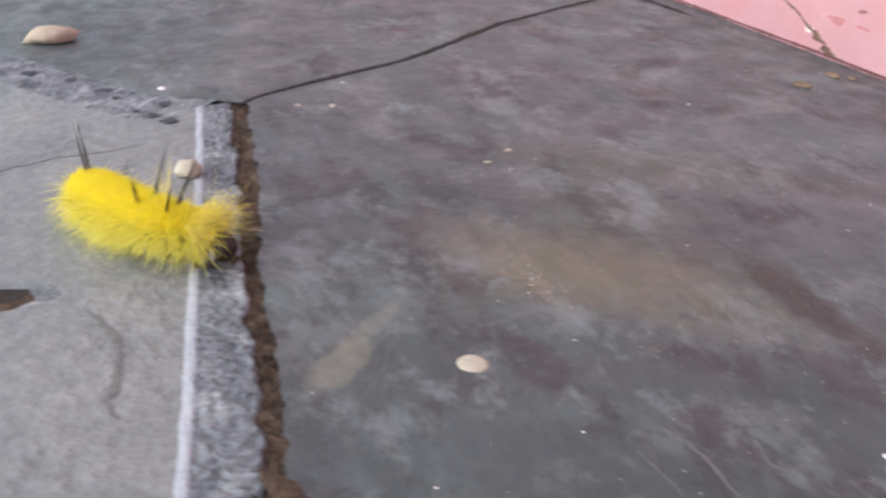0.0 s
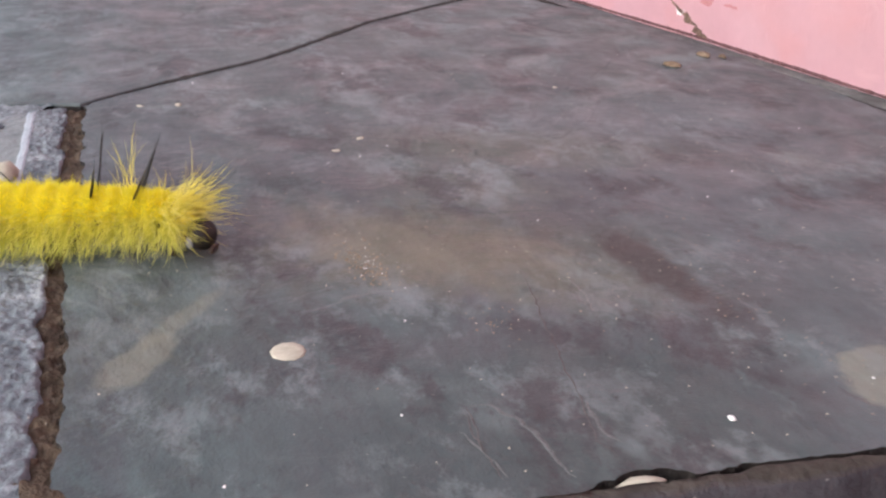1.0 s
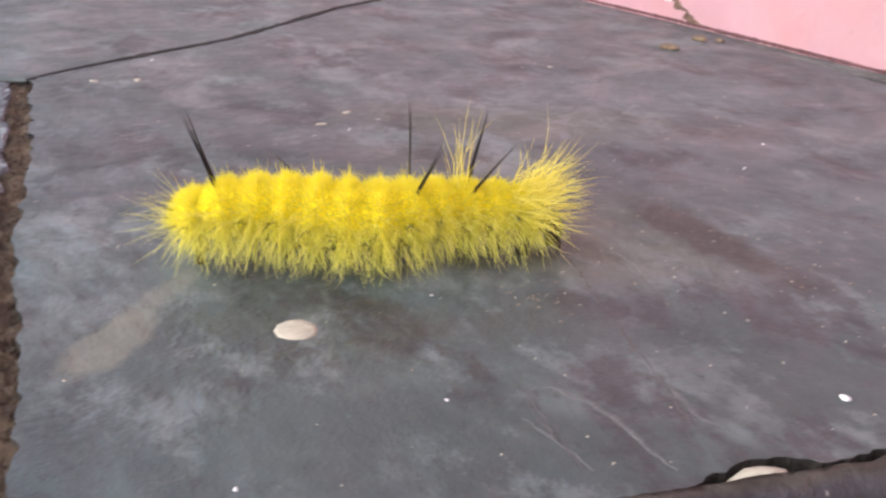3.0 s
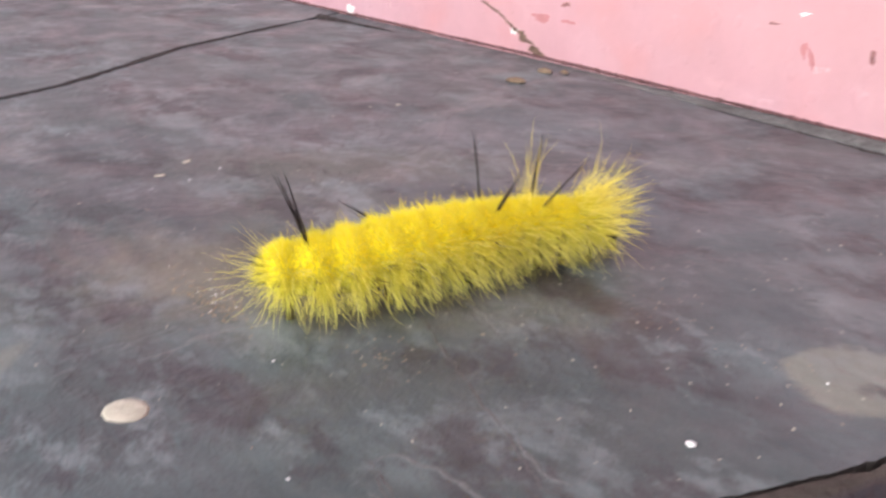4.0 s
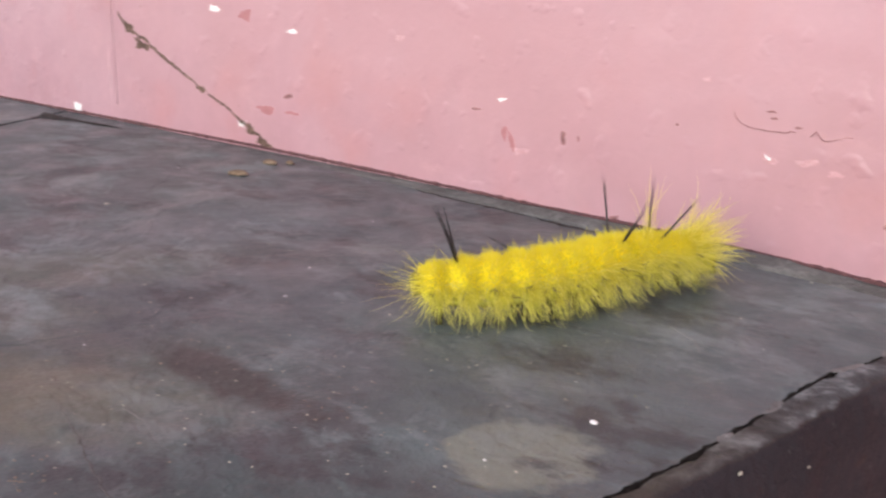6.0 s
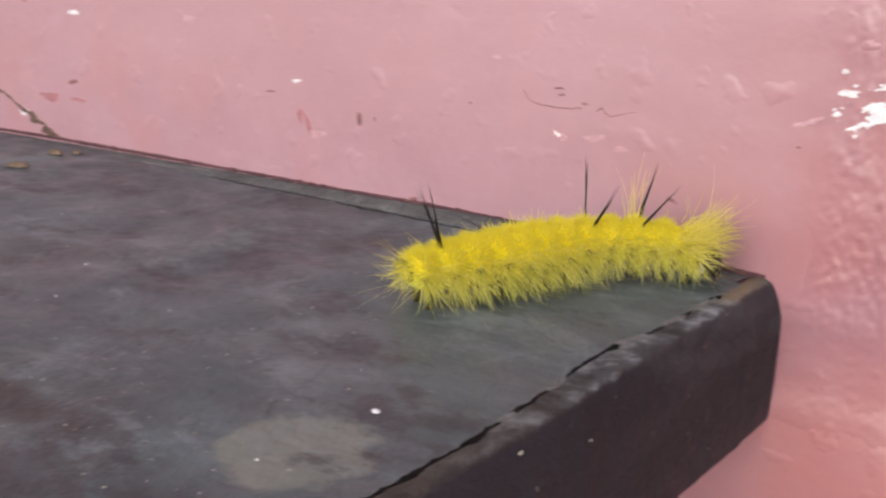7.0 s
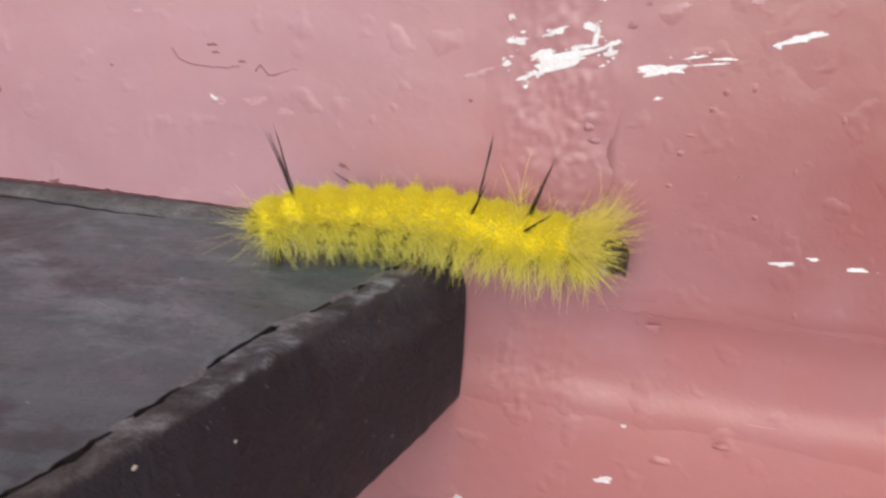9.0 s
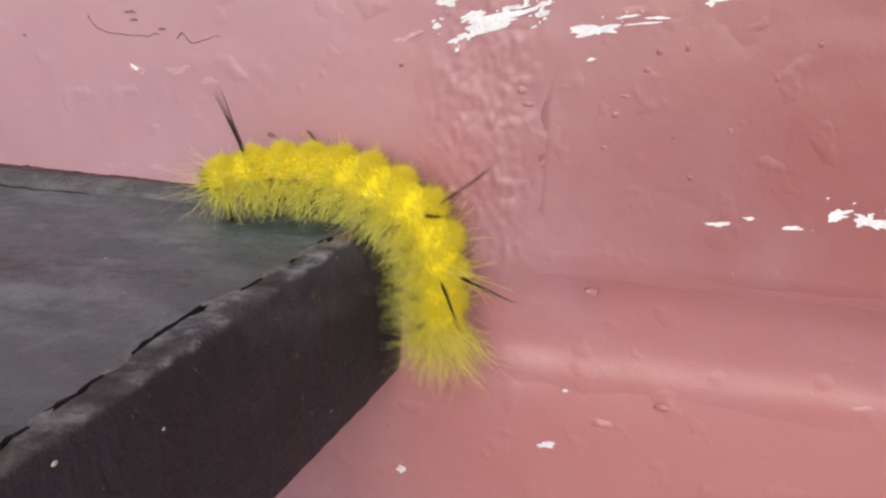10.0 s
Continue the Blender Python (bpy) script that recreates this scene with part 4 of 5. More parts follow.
def floor_patch(name, cx, cy, rx, ry, material, seed, z, label, ragged=0.5):
    """A ragged flat patch on the slabs."""
    ring = []
    for k in range(30):
        a = 2 * math.pi * k / 30
        r = 1 + ragged * (noise.noise((1.5 * math.cos(a), 1.5 * math.sin(a), seed)) + 0.5 * noise.noise((4 * math.cos(a), 4 * math.sin(a), seed)))
        ring.append(((cx + rx * r * math.cos(a)) * MM, (cy + ry * r * math.sin(a)) * MM))
    verts = [(x, y, (z - 0.1) * MM) for x, y in ring] + [(cx * MM + 0.92 * (x - cx * MM), cy * MM + 0.92 * (y - cy * MM), z * MM) for x, y in ring]
    faces = [(k, (k + 1) % 30, 30 + (k + 1) % 30, 30 + k) for k in range(30)] + [tuple(range(30, 60))]
    return part(name, mesh_of(name, verts, faces, material), floor, label)


floor_patch("hole_rim", -33.6, -188.0, 3.9, 7.4, CEMENT, 85.0, -0.06, "bluish rim of a hole in the slab", 0.12)
floor_patch("hole_dirt", -32.6, -190.6, 3.3, 6.6, DIRT, 87.0, -0.045, "brown dirt in the hole", 0.15)
floor_patch("hole", -34.0, -190.0, 2.2, 5.6, DARK, 86.0, -0.03, "dark hole in the pale slab", 0.15)
for k, (x, y, rx, ry) in enumerate(((-111.6, -162.8, 1.6, 1.1), (-100.5, -162.4, 1.4, 1.6), (-104.8, -165.4, 1.1, 1.2), (-118.0, -172.0, 1.3, 0.9), (-124.0, -174.5, 1.2, 1.6), (-108.0, -168.5, 1.0, 0.8), (-133.0, -181.0, 1.8, 1.2), (-141.0, -190.0, 1.4, 1.8))):
    floor_patch("pit", x, y, rx, ry, PIT, 88.0 + 3 * k, 0.22, "dark pit in the cement")
floor_mark("dirt_fan", [(11.1, -160.9), (16.1, -158.8), (18.7, -157.3)], 2.0, DIRT, 90.0, z=0.06, label="brown dirt spilling from the joint")
floor_mark("ledge", [(-11.7, -100.6), (1.6, -104.4), (12.5, -107.5), (25.3, -111.0), (28.5, -110.8)], 0.20, LEDGE, 91.0, label="thin dark layer line in the slate")
floor_mark("ledge", [(16.2, -120.8), (21.9, -121.6), (27.2, -121.8)], 0.18, LEDGE, 92.0, label="thin dark layer line in the slate")
floor_mark("scrape", [(-5.7, -96.9), (-1.5, -96.9), (2.7, -98.2)], 0.12, SCRAPE, 93.0, label="pale curved scrape in the slate")
floor_mark("scrape", [(20, -36), (24, -37.5), (27, -41)], 0.14, SCRAPE, 94.0, label="pale curved scrape in the slate")
for line, width in (([(-58, -3.9), (-50, -4.3), (-40, -4.2)], 0.5), ([(-41, -4.2), (-34, -4.0), (-28, -4.3)], 0.45), ([(-27, -4.2), (-21, -4.7), (-15, -4.5)], 0.75), ([(-15, -4.4), (-8, -4.4), (-3, -4.7), (3, -4.8)], 0.55), ([(3, -4.7), (8, -4.4)], 0.3)):
    floor_mark("crack", line, width, DARK, 86.0 + width, z=0.06, label="dark crack along the mortar fillet")


VEIN = stony("slate_vein", (0.085, 0.088, 0.090), (0.115, 0.119, 0.121), (0.150, 0.154, 0.156), 600, 0.0002, 0.55)
floor_mark("vein", [(15.6, -120.1), (16.0, -117.6), (19.6, -116.4), (22.9, -115.6), (26.9, -116.2), (29.4, -115.7)], 0.5, VEIN, 96.0, label="pale wavy vein in the slate")
floor_mark("vein", [(19.1, -122.5), (22.1, -121.6), (27.1, -121.3)], 0.28, VEIN, 97.0, label="pale wavy vein in the slate")
floor_mark("ledge", [(15.2, -120.0), (18.5, -120.7), (21.6, -121.2)], 0.16, LEDGE, 98.0, label="thin dark layer line in the slate")
floor_mark("vein", [(19.1, -108.9), (23.6, -109.9), (26.5, -109.1)], 0.5, VEIN, 99.0, label="pale wavy vein in the slate")
WORN = stony("worn_rim", (0.080, 0.074, 0.075), (0.130, 0.126, 0.128), (0.240, 0.238, 0.242), 420, 0.0005, 0.6)
for start, end in ((-60.2, -57.4), (-51.2, -46.8), (-35.2, -30.0), (-26.4, -20.5), (-19.5, -12.0), (-11.0, -4.0)):
    line = [(float(np.interp(y, [p[1] for p in CRACK], [p[0] for p in CRACK])) + 0.25, y) for y in np.linspace(start, end, 4)]
    floor_mark("crack_fill", line, 0.95, WORN, 95.0 + start, label="worn grey grit filling the crack")


# ---- loose stones and crumbs ----
TAN = stony("tan_stone", (0.30, 0.25, 0.20), (0.42, 0.36, 0.29), (0.52, 0.46, 0.38), 300, 0.0005, 0.75, 0.3)


def stone(name, x, y, size, seed, turn, label, material=PEBBLE, z=0.0, flat=1.0, rough=0.22):
    ob = new(name, rock(name, size, seed, material, flat, rough))
    ob.matrix_world = pose(x * MM, y * MM, z * MM, 0, 0, turn)
    return tagged(ob, label, "pebble", "loose pebbles")


stone("pebble", -1.8, -133.6, (4.2, 3.9, 0.32), 1.0, 20, "flat round beige pebble lying on the slate", z=-0.08, rough=0.06)
stone("pebble", 31.9, -110.6, (4.8, 1.7, 1.6), 2.0, 80, "long pale pebble stuck in the gap by the edging", z=-1.1)
stone("pebble", -71.0, -161.1, (4.6, 4.2, 3.4), 3.0, 40, "small cream angular stone beside the grout line", z=0.1, rough=0.4)
stone("pebble", -168.0, -186.0, (12.0, 9.0, 4.2), 4.0, 100, "larger blunt-edged tan pebble", TAN, z=0.1, rough=0.5)
stone("crumb", 27.2, -97.3, (1.0, 0.7, 0.35), 5.0, 0, "tiny white crumb on the slate", CHIP)
stone("crumb", 29.2, -65.5, (0.95, 0.7, 0.35), 6.0, 0, "tiny white crumb on the slate", CHIP)
stone("crumb", -102.9, -129.2, (2.6, 1.3, 0.25), 20, 0, "pale flake lying on the slate", PEBBLE, z=-0.03)
stone("crumb", -104.9, -136.2, (1.8, 1.0, 0.2), 21, 40, "pale flake lying on the slate", PEBBLE, z=-0.03)
stone("crumb", -64.5, -108.9, (1.8, 1.0, 0.2), 22, 80, "pale flake lying on the slate", PEBBLE, z=-0.03)
stone("crumb", -69.4, -103.0, (1.8, 1.0, 0.2), 23, 120, "pale flake lying on the slate", PEBBLE, z=-0.03)
stone("crumb", -160.8, -117.9, (1.8, 1.0, 0.2), 24, 160, "pale flake lying on the slate", PEBBLE, z=-0.03)
stone("crumb", -172.3, -91.9, (1.0, 0.8, 0.25), 25, 200, "pale flake lying on the slate", PEBBLE, z=-0.03)
stone("crumb", -86.2, -55.0, (1.0, 0.8, 0.25), 26, 240, "pale flake lying on the slate", PEBBLE, z=-0.03)
stone("crumb", -122.3, -162.5, (2.6, 2.0, 0.8), 6.5, 0, "white crumb on the cement", CHIP, z=-0.2)
stone("crumb", -92.0, -22.1, (4.6, 2.2, 1.4), 7.0, 30, "brown crumb of dirt near the wall", CRUMB)
stone("crumb", -97.2, -10.0, (4.2, 2.0, 1.4), 8.0, 10, "brown crumb of dirt near the wall", CRUMB)
stone("crumb", -94.5, -6.5, (3.0, 1.4, 1.0), 9.0, -10, "brown crumb of dirt near the wall", CRUMB)


ORANGE = stony("orange_grit", (0.16, 0.115, 0.08), (0.26, 0.195, 0.14), (0.46, 0.38, 0.30), 2500, 0.0003)


def grit(name, count, seed, material, centre, spread, low, high):
    """Many tiny grains strewn over the slate."""
    r = random.Random(seed)
    verts, faces = [], []
    for _ in range(count):
        x, y = r.gauss(centre[0], spread[0]), r.gauss(centre[1], spread[1])
        if y > -4 or x > 36 + 0.12 * (y + 60):
            continue
        s, b = r.uniform(low, high), len(verts)
        a = r.uniform(0, 6.28)
        for k in range(5):
            q = a + k * 1.2566
            e = s * r.uniform(0.4, 1.3)
            verts.append(((x + 1.3 * e * math.cos(q)) * MM, (y + e * math.sin(q)) * MM, -0.02 * MM))
        verts.append((x * MM, y * MM, s * 0.8 * MM))
        faces += [(b + k, b + (k + 1) % 5, b + 5) for k in range(5)]
    return tagged(new(name, mesh_of(name, verts, faces, material)), "tiny pale grains strewn over the slate", "grit", kind="stuff")


grit("grit", 420, 1, PEBBLE, (-25, -90), (52, 36), 0.05, 0.17)
grit("grit", 120, 2, ORANGE, (-23.5, -119.2), (3.0, 1.6), 0.04, 0.22)
grit("grit", 110, 7, ORANGE, (-16.5, -118.0), (2.8, 1.1), 0.04, 0.26)
grit("grit", 45, 4, ORANGE, (0.3, -110.3), (2.4, 1.4), 0.04, 0.20)
grit("grit", 30, 8, CHIP, (-20, -118.5), (4.0, 1.4), 0.05, 0.16)
grit("grit", 60, 5, ORANGE, (-20, -90), (26, 22), 0.06, 0.18)
grit("grit", 90, 6, ORANGE, (4, -80), (15, 3.5), 0.05, 0.15)
grit("grit", 22, 3, CHIP, (-50, -90), (60, 50), 0.12, 0.24)


# ---- the caterpillar ----
def hairs(roots, ways, lengths, radius, droop, rng, curl=0.15):
    """Tapered three-sided hairs from root points (mm) along unit ways."""
    n = len(roots)
    side = np.cross(ways, rng.normal(size=(n, 3)))
    side /= np.linalg.norm(side, axis=1, keepdims=True) + 1e-9
    up = np.cross(ways, side)
    sway = side * (rng.normal(size=(n, 1)) * curl)
    down = np.array([0, 0, -1.0]) * droop[:, None]
    verts = np.zeros((n, 10, 3))
    for ring, (s, w) in enumerate(((0.0, 1.0), (0.4, 0.85), (0.75, 0.6))):
        p = roots + lengths[:, None] * (ways * s + (sway + down) * s * s)
        for k in range(3):
            a = 2.0944 * k
            verts[:, ring * 3 + k] = p + radius[:, None] * w * (math.cos(a) * side + math.sin(a) * up)
    verts[:, 9] = roots + lengths[:, None] * (ways + sway + down)
    one = []
    for r in (0, 3):
        for k in range(3):
            j = (k + 1) % 3
            one.append((r + k, r + j, r + j + 3, r + k + 3))
    tips = [(6 + k, 6 + (k + 1) % 3, 9) for k in range(3)]
    verts = verts.reshape(-1, 3)
    verts[:, 2] = np.maximum(verts[:, 2], -4.0)
    faces = [tuple(i * 10 + v for v in f) for i in range(n) for f in one + tips]
    return verts * MM, faces


def body_point(x, turn, rx, ry, rz, cap=0.0):
    """Skin point and outward way of a segment: x along it (-1 to 1), turn from the top in radians; cap rounds its end off (-1 rear, 1 fore)."""
    ends = np.where(x * cap > 0, 0.97, 0.5)
    k = np.sqrt(np.maximum(1 - ends * x**2, 0.03))
    p = np.stack([x * rx, k * ry * np.sin(turn), k * rz * np.cos(turn)], 1)
    lean = np.where(x * cap > 0, 1.5 * x, 0.40 * x)
    w = np.stack([lean, k * np.sin(turn), k * np.cos(turn)], 1)
    return p, w / np.linalg.norm(w, axis=1, keepdims=True)


def segment_mesh(rx, ry, rz, long=1.7):
    """A ring of the body, knobbly where the tufts are rooted."""
    bm = bmesh.new()
    bmesh.ops.create_uvsphere(bm, u_segments=48, v_segments=22, radius=1.0)
    for v in bm.verts:
        x, y, z = v.co.z, v.co.y, v.co.x
        k = 0.97 + 0.06 * noise.noise((3 * x, 3 * y, 3 * z)) + 0.07 * noise.noise((7 * x + rz, 7 * y, 7 * z)) + 0.05 * noise.noise((15 * x, 15 * y + rz, 15 * z))
        k = k * math.sqrt(1 + x * x)
        k = k * 0.93
        v.co = (x * rx * long * MM, y * ry * k * MM, max(z * rz * k, -rz * 0.86) * MM)
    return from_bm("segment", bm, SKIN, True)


def coat_mesh(rx, ry, rz, seed, size, front=0.0, back=0.0, cap=0.0, count=1600):
    """The dense coat of a segment: round tufts in a belt, longer spiky hairs along the flanks, gaps between them."""
    rng = np.random.default_rng(seed)
    tufts = np.radians([-120, -92, -64, -37, -13, 13, 37, 64, 92, 120])
    which = rng.integers(0, len(tufts), count)
    tufted = rng.random(count) < (0.4 if cap else 0.5)
    low = np.abs(tufts[which]) > 1.0
    x = np.where(tufted, rng.normal(0.0, np.where(low, 0.24, 0.34), count), rng.uniform(-1, 1, count)).clip(-1, 1)
    turn = np.where(tufted, tufts[which] + rng.normal(0, 0.14, count), rng.uniform(-1.7, 1.7, count))
    p, w = body_point(x, turn, rx, ry, rz, cap)
    clump = rng.normal(size=(70, 3)) * 0.24
    spread = rng.normal(size=(count, 3)) * 0.11 + clump[rng.integers(0, 70, count)]
    spread[:, 0] += np.where(tufted, x * np.where(low, 0.7, 1.1), 0) + front * rng.uniform(0.2, 1.0, count) - back * rng.uniform(0.1, 0.9, count)
    w = w + spread
    w /= np.linalg.norm(w, axis=1, keepdims=True)
    side = np.abs(np.sin(turn / 2))
    length = (1.05 + 2.9 * side**3 + rng.gamma(2.0, 0.18, count)) * rng.uniform(0.6, 1.15, count) * size
    length = length * (1 - (0.0 if cap else 0.48) * np.abs(x)) * (0.84 if cap else 1.0)
    long = rng.random(count) < 0.03
    length = np.where(long, length * rng.uniform(1.3, 1.7, count), length)
    return hairs(p, w, length, rng.uniform(0.030, 0.050, count), 0.04 + 0.22 * side**2, rng)


def tuft_mesh(centre, way, length, spread, count, seed, radius=0.035, droop=0.05, narrow=0.3):
    """A bundle of long hairs that leave one spot; narrow bundles run to one point."""
    rng = np.random.default_rng(seed)
    way = np.array(way, float) / np.linalg.norm(way)
    roots = np.array(centre) + rng.normal(size=(count, 3)) * narrow
    ways = way + rng.normal(size=(count, 3)) * spread - (roots - np.array(centre)) * (0.75 / length if spread < 0.1 else 0.0)
    ways /= np.linalg.norm(ways, axis=1, keepdims=True)
    lengths = length * (rng.uniform(0.55, 1.08, count) if spread < 0.1 else rng.uniform(0.3, 1.12, count))
    return hairs(roots, ways, lengths, rng.uniform(0.7, 1.2, count) * radius, np.full(count, droop), rng, 0.025 if spread < 0.1 else 0.34)


SIZES = [0.76, 0.95, 1.04, 1.09, 1.12, 1.12, 1.10, 1.05, 0.98, 0.90, 0.81, 0.70]
caterpillar = tagged(new("caterpillar"), "fuzzy bright yellow caterpillar with black hair pencils, crawling", "caterpillar")
segments = []
for i, size in enumerate(SIZES):
    rx, ry, rz = 2.1, 3.15 * size, 3.1 * size
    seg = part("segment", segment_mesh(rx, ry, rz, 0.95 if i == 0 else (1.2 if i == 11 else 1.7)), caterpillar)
    segments.append(seg)
    verts, faces = coat_mesh(rx, ry, rz, 100 + i, 0.92 + 0.1 * size, front=1.3 if i == 11 else (0.8 if i == 10 else (0.3 if i == 9 else 0.0)), back=0.0 if i == 0 else 0.05, cap=-1.0 if i == 0 else 0.0, count=2000 if i == 0 else 1600)
    part("hair_coat", mesh_of("hair_coat", verts, faces, YELLOW, True), seg, "dense short yellow hair", kind="stuff")
    # long sparse pale hairs along the flanks
    rng = np.random.default_rng(300 + i)
    n = 95
    turn = rng.choice([-1, 1], n) * rng.uniform(1.2, 2.15, n)
    p, w = body_point(rng.uniform(-0.8, 0.8, n), turn, rx, ry, rz)
    w = w + rng.normal(size=(n, 3)) * 0.25
    w /= np.linalg.norm(w, axis=1, keepdims=True)
    verts, faces = hairs(p, w, rng.uniform(3.2, 6.4, n), rng.uniform(0.022, 0.036, n), np.full(n, 0.24), rng)
    part("long_hair", mesh_of("long_hair", verts, faces, PALE, True), seg, "long pale hairs", kind="stuff")
    # dark specks along the flanks
    for s in (-1, 1):
        for turn, along in ((1.62, -0.35), (1.92, 0.75)):
            p, w = body_point(np.array([along]), np.array([s * (turn + 0.12 * math.sin(5 * i + turn))]), rx, ry, rz)
            verts, faces = tuft_mesh(p[0], w[0], 2.1 * size, 0.16, 9, 800 + i * 7 + int(turn * 10), 0.06, 0.0, 0.16)
            part("dark_tuft", mesh_of("dark_tuft", verts, faces, BLACK, True), seg, "short dark hairs")
    if i == 0:
        for turn in (-1.9, -1.3, -0.6, 0.2, 0.8, 1.4, 2.0):
            p, w = body_point(np.array([-0.86]), np.array([turn]), rx, ry, rz, -1.0)
            verts, faces = tuft_mesh(p[0], w[0], 1.9, 0.16, 7, 860 + int(turn * 10), 0.05, 0.0, 0.14)
            part("dark_tuft", mesh_of("dark_tuft", verts, faces, BLACK, True), seg, "short dark hairs")
    # stubby legs below
    if i in (0, 3, 4, 5, 6, 9, 10, 11):
        for s in (-1, 1):
            bm = bmesh.new()
            bmesh.ops.create_cone(bm, segments=8, radius1=0.75, radius2=0.45, depth=2.6, cap_ends=True)
            for v in bm.verts:
                v.co = Vector((v.co.x + 0.2, v.co.y + s * 1.6, -v.co.z * 1.2 - 2.9)) * MM
            part("leg", from_bm("leg", bm, LEG, True), seg)
    # black pencils: a close pair near the tail, two wide pairs nearer to the head
    for here, y, way, length in ((1, 0.18, (-0.38, 0.04, 1), 9.8), (1, -0.18, (-0.28, -0.06, 1), 9.2), (3, 2.3, (-0.8, 0.7, 0.5), 5.2), (7, 1.3, (0.12, 0.32, 1), 9.2), (7, -1.3, (0.34, -0.42, 1), 7.2), (9, 1.3, (0.34, 0.30, 1), 9.2), (9, -1.3, (0.62, -0.45, 1), 8.0)):
        if here == i:
            verts, faces = tuft_mesh((-1.0 if i == 1 else 0.6, y, rz * 0.9), way, length, 0.012, 9, 400 + i + int(10 * y), 0.055, 0.0, 0.16)
            part("hair_pencil", mesh_of("hair_pencil", verts, faces, BLACK, True), seg, "black hair pencil")
    if i == 9:
        verts, faces = tuft_mesh((-0.6, 0.0, rz * 0.9), (0.08, 0.05, 1), 8.2, 0.10, 16, 500, 0.04, 0.0, 0.5)
        part("cream_tuft", mesh_of("cream_tuft", verts, faces, PALE, True), seg, "upright cream hairs")
    if i == 11:
        for way, length, count in (((1, 0, 0.60), 7.7, 170), ((1, 0.55, 0.22), 7.1, 150), ((1, -0.55, 0.22), 7.1, 151), ((1, 0.7, -0.3), 6.2, 80), ((1, -0.7, -0.3), 6.2, 81)):
            verts, faces = tuft_mesh((0.1, 1.9 * way[1], 1.7 * way[2] + 0.7), way, length, 0.30, count, 600 + count, 0.042, 0.02, 0.8)
            part("front_hair", mesh_of("front_hair", verts, faces, PALE, True), seg, "long pale hairs around the head", kind="stuff")
        for way in ((1, 0.6, 0.5), (1, -0.6, 0.5), (1, 0, 0.35)):
            verts, faces = tuft_mesh((0.1, 1.6 * way[1], 1.5 * way[2]), way, 6.0, 0.30, 14, 660 + int(10 * way[1]), 0.030, 0.02, 0.8)
            part("dark_tuft", mesh_of("dark_tuft", verts, faces, BLACK, True), seg, "fine dark hairs around the head")
    if i == 0:
        verts, faces = tuft_mesh((-0.8, 0, 0.2), (-1, 0, 0.10), 6.8, 0.42, 60, 700, 0.026, 0.08, 0.9)
        part("tail_hair", mesh_of("tail_hair", verts, faces, PALE, True), seg, "sparse white hairs at the tail", kind="stuff")


def head_part():
    """A round dark head with a groove between its two halves, mouth parts and two pale plates."""
    bm = bmesh.new()
    bmesh.ops.create_uvsphere(bm, u_segments=28, v_segments=20, radius=1.0)
    for v in bm.verts:
        x, y, z = v.co
        groove = 1 - 0.10 * math.exp(-((y / 0.13) ** 2)) * (1 if x > -0.2 else 0)
        v.co = Vector((x * 1.9 * groove, y * 2.15, z * 2.1 * groove)) * MM
    ob = part("head", from_bm("head", bm, HEAD, True), caterpillar, "dark glossy head")
    bm = bmesh.new()
    bmesh.ops.create_cone(bm, segments=10, radius1=0.95, radius2=0.45, depth=1.3, cap_ends=True)
    for v in bm.verts:
        v.co = Vector((1.2 - v.co.z * 0.6, v.co.y * 1.3, v.co.x * 0.65 - 1.85)) * MM
    part("mouth", from_bm("mouth", bm, LEG, True), ob)
    for s in (-1, 1):
        bm = bmesh.new()
        bmesh.ops.create_icosphere(bm, subdivisions=2, radius=1.0)
        for v in bm.verts:
            v.co = Vector((v.co.x * 0.55 - 0.85, v.co.y * 0.34 + s * 1.95, v.co.z * 0.9 - 0.5)) * MM
        part("cheek", from_bm("cheek", bm, FACE, True), ob, "pale cheek patch")
    return ob


head = head_part()

# Where the body's axis lies, tail to head, in mm; the last vector is the way its fore part's back faces.
SPINES = []


def lies(t, a, b, c, d, e, back=(0, 0, 1)):
    SPINES.append((t, np.array([a, b, c, d, e], float), np.array(back, float)))


lies(0, (-59.0, -177.6, 4.0), (-50.1, -173.2, 4.0), (-42.6, -168.3, 4.0), (-38.5, -163.9, 4.0), (-35.5, -159.5, 4.0))
lies(0.2, (-55.6, -174.8, 4.0), (-44.6, -171.6, 4.0), (-39.2, -167.2, 4.0), (-38.1, -161.6, 4.0), (-36.4, -156.0, 4.0))
lies(0.5, (-46.7, -175.8, 4.0), (-42.6, -167.7, 4.0), (-39.5, -160.4, 4.0), (-37.6, -153.0, 4.0), (-33.3, -145.5, 4.0))
lies(1, (-44.4, -170.2, 4.0), (-43.5, -161.4, 4.0), (-40.0, -153.1, 4.0), (-36.1, -144.2, 4.0), (-30.7, -137.1, 4.0))
lies(1.5, (-49.7, -167.0, 4.0), (-43.0, -158.5, 4.0), (-36.9, -150.9, 4.0), (-27.2, -143.6, 4.0), (-19.4, -137.4, 4.0))
lies(2, (-39.8, -156.4, 4.0), (-34.4, -148.3, 4.0), (-24.8, -141.0, 4.0), (-19.1, -133.5, 4.0), (-13.3, -125.5, 4.0))
lies(2.5, (-26.2, -148.5, 4.0), (-24.2, -139.7, 4.0), (-19.5, -130.5, 4.0), (-14.8, -121.4, 4.0), (-13.7, -110.3, 4.0))
lies(2.7, (-27.2, -145.6, 4.0), (-23.2, -136.6, 4.0), (-17.4, -127.2, 4.0), (-14.9, -117.4, 4.0), (-10.5, -107.5, 4.0))
